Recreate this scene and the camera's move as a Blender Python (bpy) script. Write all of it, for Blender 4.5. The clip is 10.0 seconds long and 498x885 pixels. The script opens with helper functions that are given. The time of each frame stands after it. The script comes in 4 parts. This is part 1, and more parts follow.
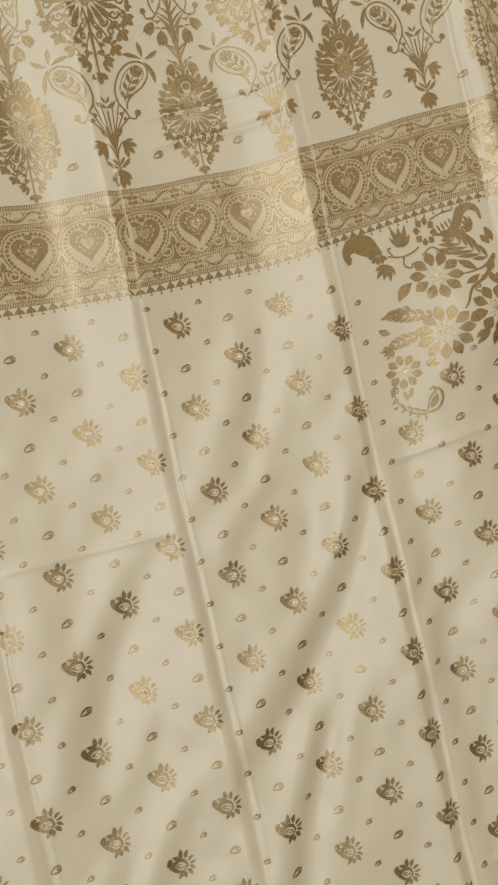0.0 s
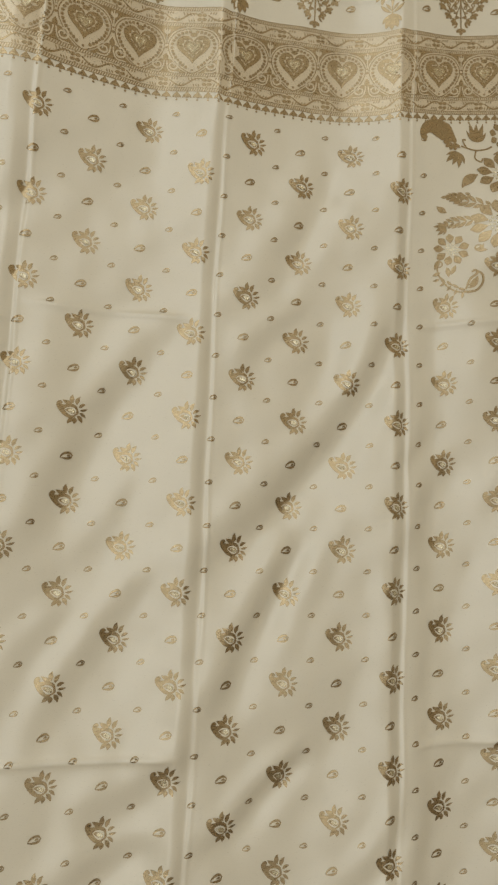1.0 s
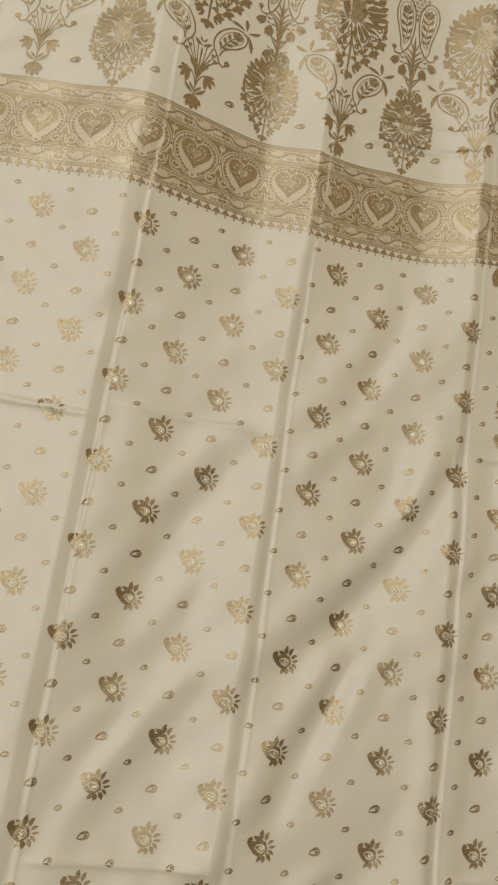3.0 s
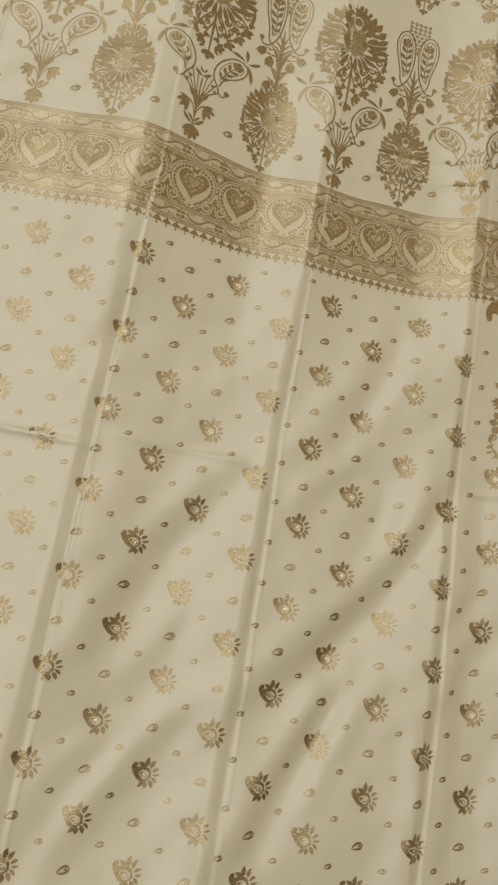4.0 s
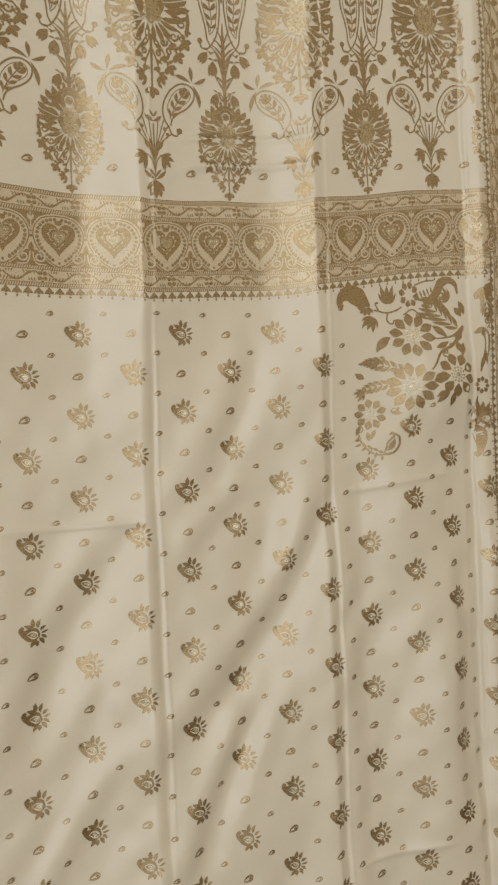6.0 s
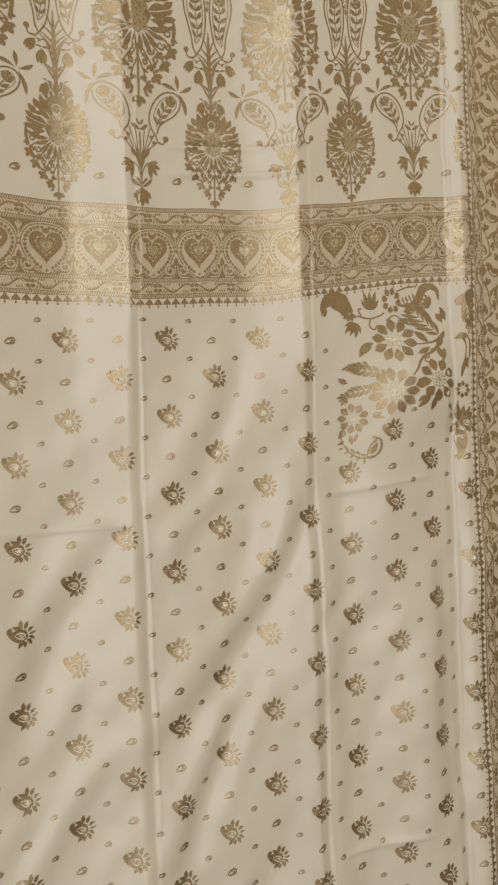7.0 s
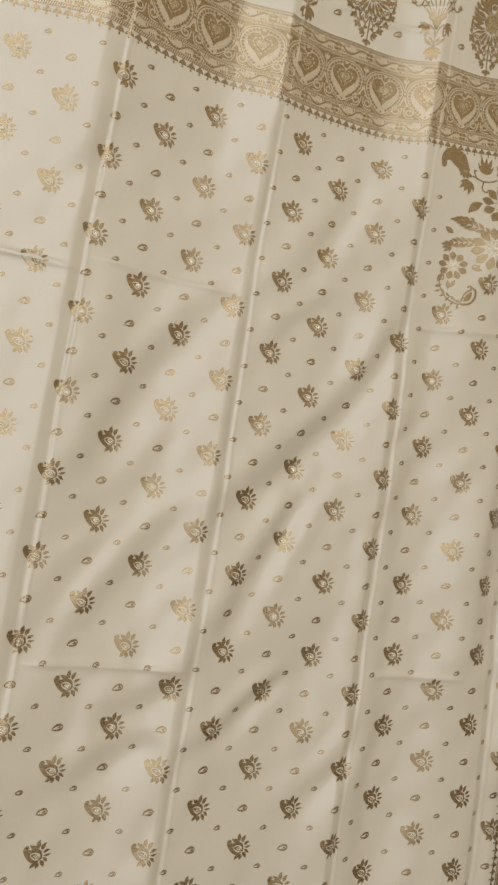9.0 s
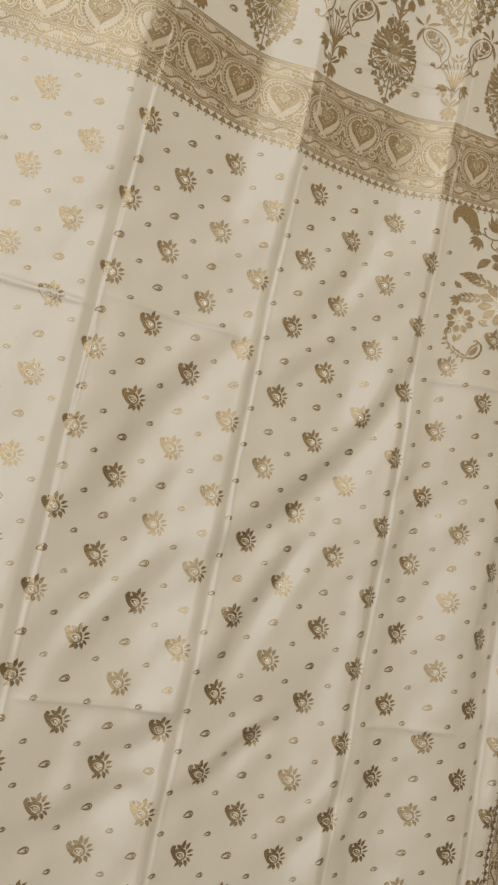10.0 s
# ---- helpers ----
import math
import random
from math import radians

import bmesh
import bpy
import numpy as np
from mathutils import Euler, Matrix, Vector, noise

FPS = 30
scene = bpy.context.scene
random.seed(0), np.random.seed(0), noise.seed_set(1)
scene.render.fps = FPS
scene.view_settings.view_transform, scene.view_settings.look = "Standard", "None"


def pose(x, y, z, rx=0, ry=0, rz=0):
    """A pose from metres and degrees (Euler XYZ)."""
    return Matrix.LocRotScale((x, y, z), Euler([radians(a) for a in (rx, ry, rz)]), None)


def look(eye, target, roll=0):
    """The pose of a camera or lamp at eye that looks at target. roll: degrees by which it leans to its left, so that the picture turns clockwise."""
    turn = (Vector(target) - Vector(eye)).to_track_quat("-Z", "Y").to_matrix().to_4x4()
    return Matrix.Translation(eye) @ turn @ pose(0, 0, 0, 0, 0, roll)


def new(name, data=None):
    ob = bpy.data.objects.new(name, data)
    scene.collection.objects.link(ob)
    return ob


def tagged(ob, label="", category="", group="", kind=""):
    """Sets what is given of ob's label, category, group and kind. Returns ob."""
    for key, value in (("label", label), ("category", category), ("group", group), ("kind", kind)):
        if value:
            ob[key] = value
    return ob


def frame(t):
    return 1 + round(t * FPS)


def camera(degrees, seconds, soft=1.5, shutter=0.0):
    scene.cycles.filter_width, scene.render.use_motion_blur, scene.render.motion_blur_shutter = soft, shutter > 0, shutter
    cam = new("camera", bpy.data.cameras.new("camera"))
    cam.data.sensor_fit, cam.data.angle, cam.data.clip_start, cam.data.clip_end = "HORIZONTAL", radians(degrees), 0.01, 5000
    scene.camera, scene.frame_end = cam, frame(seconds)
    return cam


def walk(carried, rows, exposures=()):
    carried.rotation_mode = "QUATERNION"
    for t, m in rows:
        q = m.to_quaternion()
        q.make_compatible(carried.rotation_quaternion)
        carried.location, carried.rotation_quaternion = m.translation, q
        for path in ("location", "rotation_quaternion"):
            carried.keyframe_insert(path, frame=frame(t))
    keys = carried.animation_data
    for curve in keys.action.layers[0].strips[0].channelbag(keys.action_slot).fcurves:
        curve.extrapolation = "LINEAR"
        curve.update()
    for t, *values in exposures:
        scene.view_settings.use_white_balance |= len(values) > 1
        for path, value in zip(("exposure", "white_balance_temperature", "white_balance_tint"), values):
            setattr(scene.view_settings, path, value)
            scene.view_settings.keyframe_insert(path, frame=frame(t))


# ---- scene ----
cam = camera(36.67, 10.0, soft=2.3)
PATH = [
    (0, (-0.0435, -0.5271, 1.3193), (0.0653, 0.0628, 1.3304), -14.24),
    (0.5, (-0.0459, -0.5237, 1.1936), (0.0534, 0.0640, 1.2630), 0.65),
    (1, (-0.0656, -0.5153, 1.1195), (0.0374, 0.0695, 1.2057), 0.96),
    (1.5, (-0.1044, -0.5247, 1.1146), (0.0054, 0.0571, 1.2121), 1.79),
    (2, (-0.1182, -0.5243, 1.1265), (-0.0169, 0.0564, 1.2380), 4.19),
    (2.5, (-0.1120, -0.5286, 1.1283), (-0.0185, 0.0503, 1.2553), 5.74),
    (2.7, (-0.1118, -0.5314, 1.1341), (-0.0211, 0.0460, 1.2699), 6.31),
    (4, (-0.1115, -0.5391, 1.1569), (-0.0204, 0.0346, 1.3070), 8.28),
    (4.5, (-0.0982, -0.5400, 1.2219), (0.0246, 0.0336, 1.3479), 2.69),
    (5, (-0.1021, -0.5480, 1.2889), (0.0749, 0.0224, 1.3460), -2.73),
    (6.5, (-0.1178, -0.5610, 1.3334), (0.0759, 0.0068, 1.3363), -4.03),
    (7, (-0.1152, -0.5678, 1.3383), (0.0855, -0.0023, 1.3379), -3.76),
    (7.5, (-0.1171, -0.5627, 1.3282), (0.0862, 0.0018, 1.3264), -3.63),
    (8, (-0.1315, -0.5644, 1.2595), (0.0699, 0.0008, 1.2616), -0.70),
    (8.5, (-0.1551, -0.5633, 1.1589), (0.0417, 0.0033, 1.1744), 3.46),
    (9, (-0.1799, -0.5682, 1.1144), (0.0107, -0.0016, 1.1661), 7.42),
    (9.5, (-0.1910, -0.5714, 1.1209), (-0.0004, -0.0073, 1.1948), 10.06),
    (10, (-0.1897, -0.5699, 1.1204), (0.0005, -0.0062, 1.1981), 10.38),
]
walk(cam, [(t, look(eye, target, roll)) for t, eye, target, roll in PATH],
     [(0.0, 0.0, 6780, 5), (1.0, -0.12, 6600, 4), (2.0, -0.10, 6500, 9), (2.7, -0.10, 6600, 8), (4.0, -0.15, 6950, 3), (5.0, -0.12, 6850, 5), (6.5, -0.06, 6600, 9), (7.5, -0.03, 6550, 10), (8.5, 0.02, 6450, 10), (10.0, -0.01, 6420, 10)])

# ---------------------------------------------------------------- light
world = bpy.data.worlds.new("room_air")
world.use_nodes = True
world.node_tree.nodes["Background"].inputs[0].default_value = (0.9, 0.93, 1.0, 1)
world.node_tree.nodes["Background"].inputs[1].default_value = 0.05
scene.world = world


def area_lamp(name, eye, target, size, size_y, watts, colour):
    lamp = bpy.data.lights.new(name, "AREA")
    lamp.shape, lamp.size, lamp.size_y, lamp.energy, lamp.color = "RECTANGLE", size, size_y, watts, colour
    ob = new(name, lamp)
    ob.matrix_world = look(eye, target)
    return ob


# a tall unseen area light, added and placed so its reflection brightens the zari
OPENING_WATTS, FILL_WATTS = 53.0, 46.0
OPENING = (-2.0, 0.10, 0.1, 4.3)  # the added light's opening in the unseen south wall: x from and to, z from and to
area_lamp("added_sheen_light", ((OPENING[0] + OPENING[1]) / 2, -2.52, (OPENING[2] + OPENING[3]) / 2), ((OPENING[0] + OPENING[1]) / 2, 0.0, (OPENING[2] + OPENING[3]) / 2), OPENING[1] - OPENING[0], OPENING[3] - OPENING[2], OPENING_WATTS, (1.0, 0.975, 0.935))
# an added warm fill, unseen, high over the cloth and turned into the room for bounce
area_lamp("bounce_fill_light", (0.6, -0.10, 2.40), (0.6, -2.5, 2.60), 0.9, 0.3, FILL_WATTS, (1.0, 0.94, 0.84))


# ---------------------------------------------------------------- materials
def material(name):
    m = bpy.data.materials.new(name)
    m.use_nodes = True
    nt = m.node_tree
    return m, nt, nt.nodes["Principled BSDF"]


def link(nt, a, b):
    nt.links.new(a, b)


def plain(name, colour, rough=0.6, grain=0.08, scale=60.0, metal=0.0):
    m, nt, p = material(name)
    tex = nt.nodes.new("ShaderNodeTexCoord")
    n1 = nt.nodes.new("ShaderNodeTexNoise")
    n1.inputs["Scale"].default_value, n1.inputs["Detail"].default_value = scale, 6
    n2 = nt.nodes.new("ShaderNodeTexNoise")
    n2.inputs["Scale"].default_value = scale / 25
    mix = nt.nodes.new("ShaderNodeMath")
    mix.operation = "ADD"
    ramp = nt.nodes.new("ShaderNodeMapRange")
    ramp.inputs[1].default_value, ramp.inputs[2].default_value = 0.6, 1.4
    ramp.inputs[3].default_value, ramp.inputs[4].default_value = 1 - grain, 1 + grain
    tint = nt.nodes.new("ShaderNodeVectorMath")
    tint.operation = "SCALE"
    tint.inputs[0].default_value = colour
    bump = nt.nodes.new("ShaderNodeBump")
    bump.inputs["Strength"].default_value, bump.inputs["Distance"].default_value = 0.2, 0.001
    for n in (n1, n2):
        link(nt, tex.outputs["Object"], n.inputs["Vector"])
    link(nt, n1.outputs[0], mix.inputs[0])
    link(nt, n2.outputs[0], mix.inputs[1])
    link(nt, mix.outputs[0], ramp.inputs[0])
    link(nt, ramp.outputs[0], tint.inputs["Scale"])
    link(nt, tint.outputs[0], p.inputs["Base Color"])
    link(nt, n1.outputs[0], bump.inputs["Height"])
    link(nt, bump.outputs[0], p.inputs["Normal"])
    p.inputs["Roughness"].default_value, p.inputs["Metallic"].default_value = rough, metal
    return m


def woven(name, colour, colour2, rough, metal, thread, relief, sheen=0.0, flake=0.0, spec=0.5, ior=1.5):
    """Cloth seen as threads: warp and weft waves, slubs and a wide unevenness of tone."""
    m, nt, p = material(name)
    tex = nt.nodes.new("ShaderNodeTexCoord")
    weft = nt.nodes.new("ShaderNodeTexWave")
    weft.bands_direction, weft.wave_profile = "Z", "SIN"
    weft.inputs["Scale"].default_value, weft.inputs["Distortion"].default_value = thread, 1.2
    weft.inputs["Detail Scale"].default_value = 3.0
    warp = nt.nodes.new("ShaderNodeTexWave")
    warp.bands_direction = "X"
    warp.inputs["Scale"].default_value, warp.inputs["Distortion"].default_value = thread * 1.25, 1.2
    slub = nt.nodes.new("ShaderNodeTexNoise")
    slub.inputs["Scale"].default_value, slub.inputs["Detail"].default_value = 1500.0, 4
    squeeze = nt.nodes.new("ShaderNodeMapping")
    squeeze.inputs["Scale"].default_value = (0.45, 1.0, 1.0)
    tone = nt.nodes.new("ShaderNodeTexNoise")
    tone.inputs["Scale"].default_value, tone.inputs["Detail"].default_value = 14.0, 3
    link(nt, tex.outputs["Object"], squeeze.inputs[0])
    link(nt, squeeze.outputs[0], slub.inputs["Vector"])
    for n in (weft, warp, tone):
        link(nt, tex.outputs["Object"], n.inputs["Vector"])
    add = nt.nodes.new("ShaderNodeMath")
    add.operation = "ADD"
    link(nt, weft.outputs["Fac"], add.inputs[0])
    link(nt, warp.outputs["Fac"], add.inputs[1])
    add2 = nt.nodes.new("ShaderNodeMath")
    add2.operation = "MULTIPLY_ADD"
    add2.inputs[1].default_value = 1.5
    link(nt, slub.outputs[0], add2.inputs[0])
    link(nt, add.outputs[0], add2.inputs[2])
    bump = nt.nodes.new("ShaderNodeBump")
    bump.inputs["Strength"].default_value, bump.inputs["Distance"].default_value = relief, 0.0002
    link(nt, add2.outputs[0], bump.inputs["Height"])
    link(nt, bump.outputs[0], p.inputs["Normal"])
    mixf = nt.nodes.new("ShaderNodeMath")
    mixf.operation = "MULTIPLY_ADD"
    mixf.inputs[1].default_value = 0.6
    link(nt, slub.outputs[0], mixf.inputs[0])
    half = nt.nodes.new("ShaderNodeMath")
    half.operation = "MULTIPLY"
    half.inputs[1].default_value = 0.4
    link(nt, tone.outputs[0], half.inputs[0])
    link(nt, half.outputs[0], mixf.inputs[2])
    col = nt.nodes.new("ShaderNodeMix")
    col.data_type = "RGBA"
    link(nt, mixf.outputs[0], col.inputs[0])
    col.inputs[6].default_value, col.inputs[7].default_value = (*colour, 1), (*colour2, 1)
    link(nt, col.outputs[2], p.inputs["Base Color"])
    rr = nt.nodes.new("ShaderNodeMapRange")
    rr.inputs[1].default_value, rr.inputs[2].default_value = 0.3, 0.7
    rr.inputs[3].default_value, rr.inputs[4].default_value = rough - 0.06 - flake, rough + 0.06 + flake
    link(nt, slub.outputs[0], rr.inputs[0])
    link(nt, rr.outputs[0], p.inputs["Roughness"])
    p.inputs["Metallic"].default_value = metal
    p.inputs["Specular IOR Level"].default_value, p.inputs["IOR"].default_value = spec, ior
    if sheen:
        p.inputs["Sheen Weight"].default_value, p.inputs["Sheen Roughness"].default_value = sheen, 0.4
    return m


SILK = woven("ivory_satin_silk", (0.68, 0.64, 0.545), (0.76, 0.72, 0.625), 0.33, 0.0, 520, 0.08, spec=0.58, ior=1.68)
ZARI = woven("antique_gold_zari", (0.37, 0.285, 0.17), (0.47, 0.38, 0.245), 0.31, 0.92, 420, 0.22, flake=0.04)
ZARI_PALE = woven("pale_gold_zari", (0.62, 0.56, 0.41), (0.80, 0.75, 0.60), 0.25, 0.92, 420, 0.45, flake=0.10)
ZARI_MID = woven("light_gold_zari", (0.50, 0.42, 0.28), (0.61, 0.53, 0.38), 0.30, 0.85, 420, 0.25, flake=0.05)
TISSUE = woven("gold_tissue_ground", (0.63, 0.55, 0.42), (0.71, 0.63, 0.495), 0.33, 0.32, 520, 0.15, flake=0.03)
# room colours set for the warm tone they reflect onto silk and zari
PLASTER = plain("matt_wall_paint", (0.50, 0.44, 0.34), 0.85)
CEILING_PAINT = plain("tan_ceiling_paint", (0.50, 0.44, 0.34), 0.9)
FLOOR_STONE = plain("beige_floor_tile", (0.46, 0.41, 0.34), 0.35, 0.12, 30)


# ---------------------------------------------------------------- the cloth's surface
def step(a, b, v):
    t = np.clip((np.asarray(v, float) - a) / (b - a), 0, 1)
    return t * t * (3 - 2 * t)


LEFT, RIGHT, TOP, HEM = -0.80, 0.395, 2.10, 0.03
CREASES = [-0.845, -0.70, -0.56, -0.415, -0.275, -0.1325, 0.003, 0.149, 0.283, 0.42]


def pleat_table():
    """Depth across the width, summed from slopes: each panel turns from a face to the right into one to the left, then tips over into the next ironed crease."""
    knots = [(-0.86, 0.1), (-0.71, -0.15), (-0.70, 0.15), (-0.57, -0.15), (-0.56, 0.15), (-0.43, -0.15), (-0.415, 0.22), (-0.36, 0.15), (-0.32, 0.10), (-0.288, -0.05), (-0.286, 0.3),
             (-0.275, 0.28), (-0.262, 0.02), (-0.240, -0.06), (-0.150, -0.07), (-0.147, 0.22), (-0.134, 0.20),
             (-0.130, 0.36), (-0.100, 0.33), (-0.064, 0.18), (-0.046, -0.06), (-0.036, -0.32), (-0.0055, -0.42), (-0.0035, 0.26), (0.001, 0.22),
             (0.005, 0.27), (0.050, 0.12), (0.088, -0.08), (0.110, -0.32), (0.138, -0.42), (0.140, 0.26), (0.147, 0.22),
             (0.151, 0.24), (0.200, 0.06), (0.255, -0.04), (0.280, -0.12), (0.283, -0.50), (0.294, -0.50), (0.298, 0.2), (0.34, 0.06), (0.43, -0.05)]
    u = np.linspace(-0.86, 0.43, 5161)
    slope = np.interp(u, [k[0] for k in knots], [k[1] for k in knots])
    kernel = np.hanning(11)
    slope = np.convolve(slope, kernel / kernel.sum(), "same")
    depth = np.cumsum(slope) * (u[1] - u[0])
    anchor = [-0.86, -0.56, -0.415, -0.275, -0.1325, 0.003, 0.149, 0.283, 0.43]
    depth += np.interp(u, anchor, np.array([0.004, 0.002, 0.002, -0.012, -0.026, -0.006, -0.002, -0.003, 0.006]) - np.interp(anchor, u, depth))
    return u, depth


PLEAT_U, PLEAT_Y = pleat_table()


# below the band every panel leans a little to one side and swings back just before its crease
LEAN_U = [c + d for c in CREASES for d in (-0.011, -0.002)]
LEAN_Y = [h for c in CREASES for h in (-0.0018, 0.0018)]


def wander(u, w, scale, seed):
    """Smooth uneven values of about -1 to 1."""
    r = np.random.RandomState(seed)
    out = 0
    for _ in range(6):
        a, k, p = r.uniform(0, np.pi), r.uniform(0.6, 1.5) * 2 * np.pi / scale, r.uniform(0, 6.28)
        out = out + np.sin(k * (np.cos(a) * u + np.sin(a) * w) + p)
    return out / 3.2


# soft drag folds that lean down to the left: from, to, slope, half width, sideways bow
FOLDS = [(0.080, 1.425, 0.012, 1.285, 0.24, 0.013, 0.014), (0.143, 1.308, 0.010, 1.108, 0.46, 0.0125, 0.012), (0.066, 1.138, 0.004, 0.995, 0.42, 0.0115, 0.004),
         (0.070, 1.307, 0.016, 1.240, 0.24, 0.010, 0.0), (0.139, 1.120, 0.142, 0.985, 0.20, 0.009, 0.0), (-0.030, 1.284, -0.124, 1.093, 0.24, 0.014, -0.006),
         (-0.024, 1.120, -0.110, 1.000, 0.22, 0.012, 0.006), (-0.043, 1.172, -0.110, 1.060, 0.13, 0.010, 0.0), (0.257, 1.235, 0.256, 0.980, 0.26, 0.013, 0.0),
         (0.004, 0.988, -0.068, 0.944, 0.24, 0.012, 0.0), (0.080, 0.992, 0.008, 0.925, 0.44, 0.0085, 0.004), (0.150, 0.946, 0.094, 0.866, 0.28, 0.010, 0.0), (-0.018, 0.940, -0.106, 0.890, 0.26, 0.012, 0.0)]


def ripples(u, w):
    """Soft folds that run down to the left across the panels, and small unevenness."""
    a = 0.885 * u - 0.46 * w
    b = 0.46 * u + 0.885 * w
    drift = 0.012 * wander(u, w, 0.22, 3)
    low = step(1.46, 1.32, w)
    size = 0.75 + 0.45 * wander(u, w, 0.16, 5)
    s = 2 * np.pi * (a + drift) / 0.125 + 0.4
    y = 0.0014 * low * size * (np.sin(s) + 0.30 * np.sin(2 * s + 0.8))
    s = 2 * np.pi * (a + 1.5 * drift + 0.004 * wander(u, w, 0.08, 9)) / 0.047
    y = y + 0.0006 * low * (0.6 + wander(u, w, 0.10, 11)) * np.sin(s)
    y = y + 0.0013 * wander(u, w, 0.11, 13) + 0.00030 * wander(u, w, 0.034, 17)
    y = y - 0.0140 * np.exp(-(((u - 0.240) / 0.035) ** 2 + ((w - 1.370) / 0.036) ** 2) / 1.3)   # a puff under the corner spray
    y = y + 0.0058 * step(1.35, 1.27, w) * step(0.150, 0.175, u) * step(0.295, 0.270, u) * np.cos(2 * np.pi * (u - 0.163 + 0.06 * (w - 1.2)) / 0.130)
    for c in CREASES:                    # every pressed crease: a shallow groove that ends in a pinched thread line
        d = u - c - 0.0012 * np.sin(13 * w + 40 * c) - 0.0006 * np.sin(47 * w)
        deep = 0.0009 + 0.0003 * np.sin(11 * w + 50 * c)
        y = y + deep * step(-0.0105, -0.0004, d) * step(0.0008, -0.0006, d)
        y = y - 0.00042 * (1 + 0.5 * np.sin(29 * w + 70 * c)) * np.exp(-(((d - 0.0014) / 0.0010) ** 2)) - 0.00013 * np.exp(-(((d + 0.0056) / 0.0009) ** 2))
    for u0, w0, u1, w1, steep, wide, bow in FOLDS:
        length = math.hypot(u1 - u0, w1 - w0)
        cx, cy = (u1 - u0) / length, (w1 - w0) / length
        along = ((u - u0) * cx + (w - w0) * cy) / length
        off = (u - u0) * -cy + (w - w0) * cx - bow * np.sin(np.pi * np.clip(along, 0, 1)) + 0.002 * np.sin(along * 7 + u0 * 60)
        reach = (off / (wide * (0.8 + 0.35 * np.clip(along, 0, 1))))
        ease = step(-0.08, 0.22, along) * step(1.10, 0.72, along)
        y = y + 1.35 * steep * wide * ease * reach * np.exp(-0.5 * reach ** 2)
    return y


def ironing(u, w):
    """Level creases left by folding: narrow ridges."""
    y = 0
    for level, lean, a, b, high in ((1.284, -0.02, -0.135, 0.0, 0.0008), (1.277, -0.04, -0.275, -0.133, 0.0013), (1.287, 0.0, 0.150, 0.26, 0.0010),
                                    (0.985, -0.05, 0.150, 0.25, 0.0010), (0.985, 0.0, -0.13, 0.0, 0.0011), (1.553, 0.02, 0.02, 0.145, 0.0010),
                                    (1.575, 0.02, 0.02, 0.15, 0.0008)):
        d = w - level - lean * (u - a)
        y = y - 2.6 * high * np.exp(-np.abs(d) / 0.0022) * step(a, a + 0.02, u) * step(b, b - 0.02, u)
    return y


def surface(u, w):
    """The place in the world of the cloth's point (u across, w up)."""
    x = u + 0.03 * (w - 1.42)
    z = w + 0.012 * step(0.10, 0.28, u) * step(0.2, 0.8, w)
    z = z + step(1.432, 1.452, w) * np.interp(u, [-0.14, -0.04, 0.0, 0.06, 0.13, 0.155, 0.23, 0.30], [-0.001, 0.0, -0.0048, 0.0, 0.001, 0.003, 0.0055, 0.005])
    low = step(1.46, 1.34, w)
    y = np.interp(u, PLEAT_U, PLEAT_Y) * (1 - 0.55 * low) + 0.9 * low * np.interp(u, LEAN_U, LEAN_Y) + ripples(u, w) + ironing(u, w)
    return np.stack([x, y, z], -1)


GRID_U = np.concatenate([np.arange(LEFT, -0.42, 0.004), np.arange(-0.42, RIGHT - 0.0008, 0.0014), [RIGHT]])
GRID_W = np.concatenate([np.arange(HEM, 0.78, 0.006), np.arange(0.78, 1.82, 0.0018), np.arange(1.82, TOP - 0.002, 0.006), [TOP]])
GRID_P = surface(*np.meshgrid(GRID_U, GRID_W))
GRID_N = np.cross(np.gradient(GRID_P, axis=1), np.gradient(GRID_P, axis=0))
GRID_N /= np.linalg.norm(GRID_N, axis=-1, keepdims=True)


def drape(u, w, lift=0.0):
    """Points of the cloth, taken from its mesh, raised by lift along its normal."""
    u, w = np.asarray(u, float), np.asarray(w, float)
    i = np.clip(np.searchsorted(GRID_U, u) - 1, 0, len(GRID_U) - 2)
    j = np.clip(np.searchsorted(GRID_W, w) - 1, 0, len(GRID_W) - 2)
    a = ((u - GRID_U[i]) / (GRID_U[i + 1] - GRID_U[i]))[:, None]
    b = ((w - GRID_W[j]) / (GRID_W[j + 1] - GRID_W[j]))[:, None]

    def between(g):
        return (g[j, i] * (1 - a) + g[j, i + 1] * a) * (1 - b) + (g[j + 1, i] * (1 - a) + g[j + 1, i + 1] * a) * b

    return between(GRID_P) + between(GRID_N) * np.broadcast_to(lift, u.shape)[:, None]


def mesh_object(name, verts, faces, mat, parent=None, smooth=True):
    me = bpy.data.meshes.new(name)
    me.from_pydata([tuple(v) for v in verts], [], [tuple(f) for f in faces])
    if smooth:
        me.polygons.foreach_set("use_smooth", [True] * len(me.polygons))
    me.materials.append(mat)
    me.update()
    ob = new(name, me)
    ob.parent = parent
    return ob


def part(name, bm, mat, parent, label=""):
    me = bpy.data.meshes.new(name)
    bm.to_mesh(me)
    bm.free()
    me.materials.append(mat)
    ob = new(name, me)
    ob.parent = parent
    return tagged(ob, label)


def grid_of(us, ws, lift=0.0):
    uu, ww = np.meshgrid(us, ws)
    verts = drape(uu.ravel(), ww.ravel(), lift)
    nu, nw = len(us), len(ws)
    i = (np.arange(nw - 1)[:, None] * nu + np.arange(nu - 1)).ravel()
    return verts, np.stack([i, i + 1, i + nu + 1, i + nu], -1)


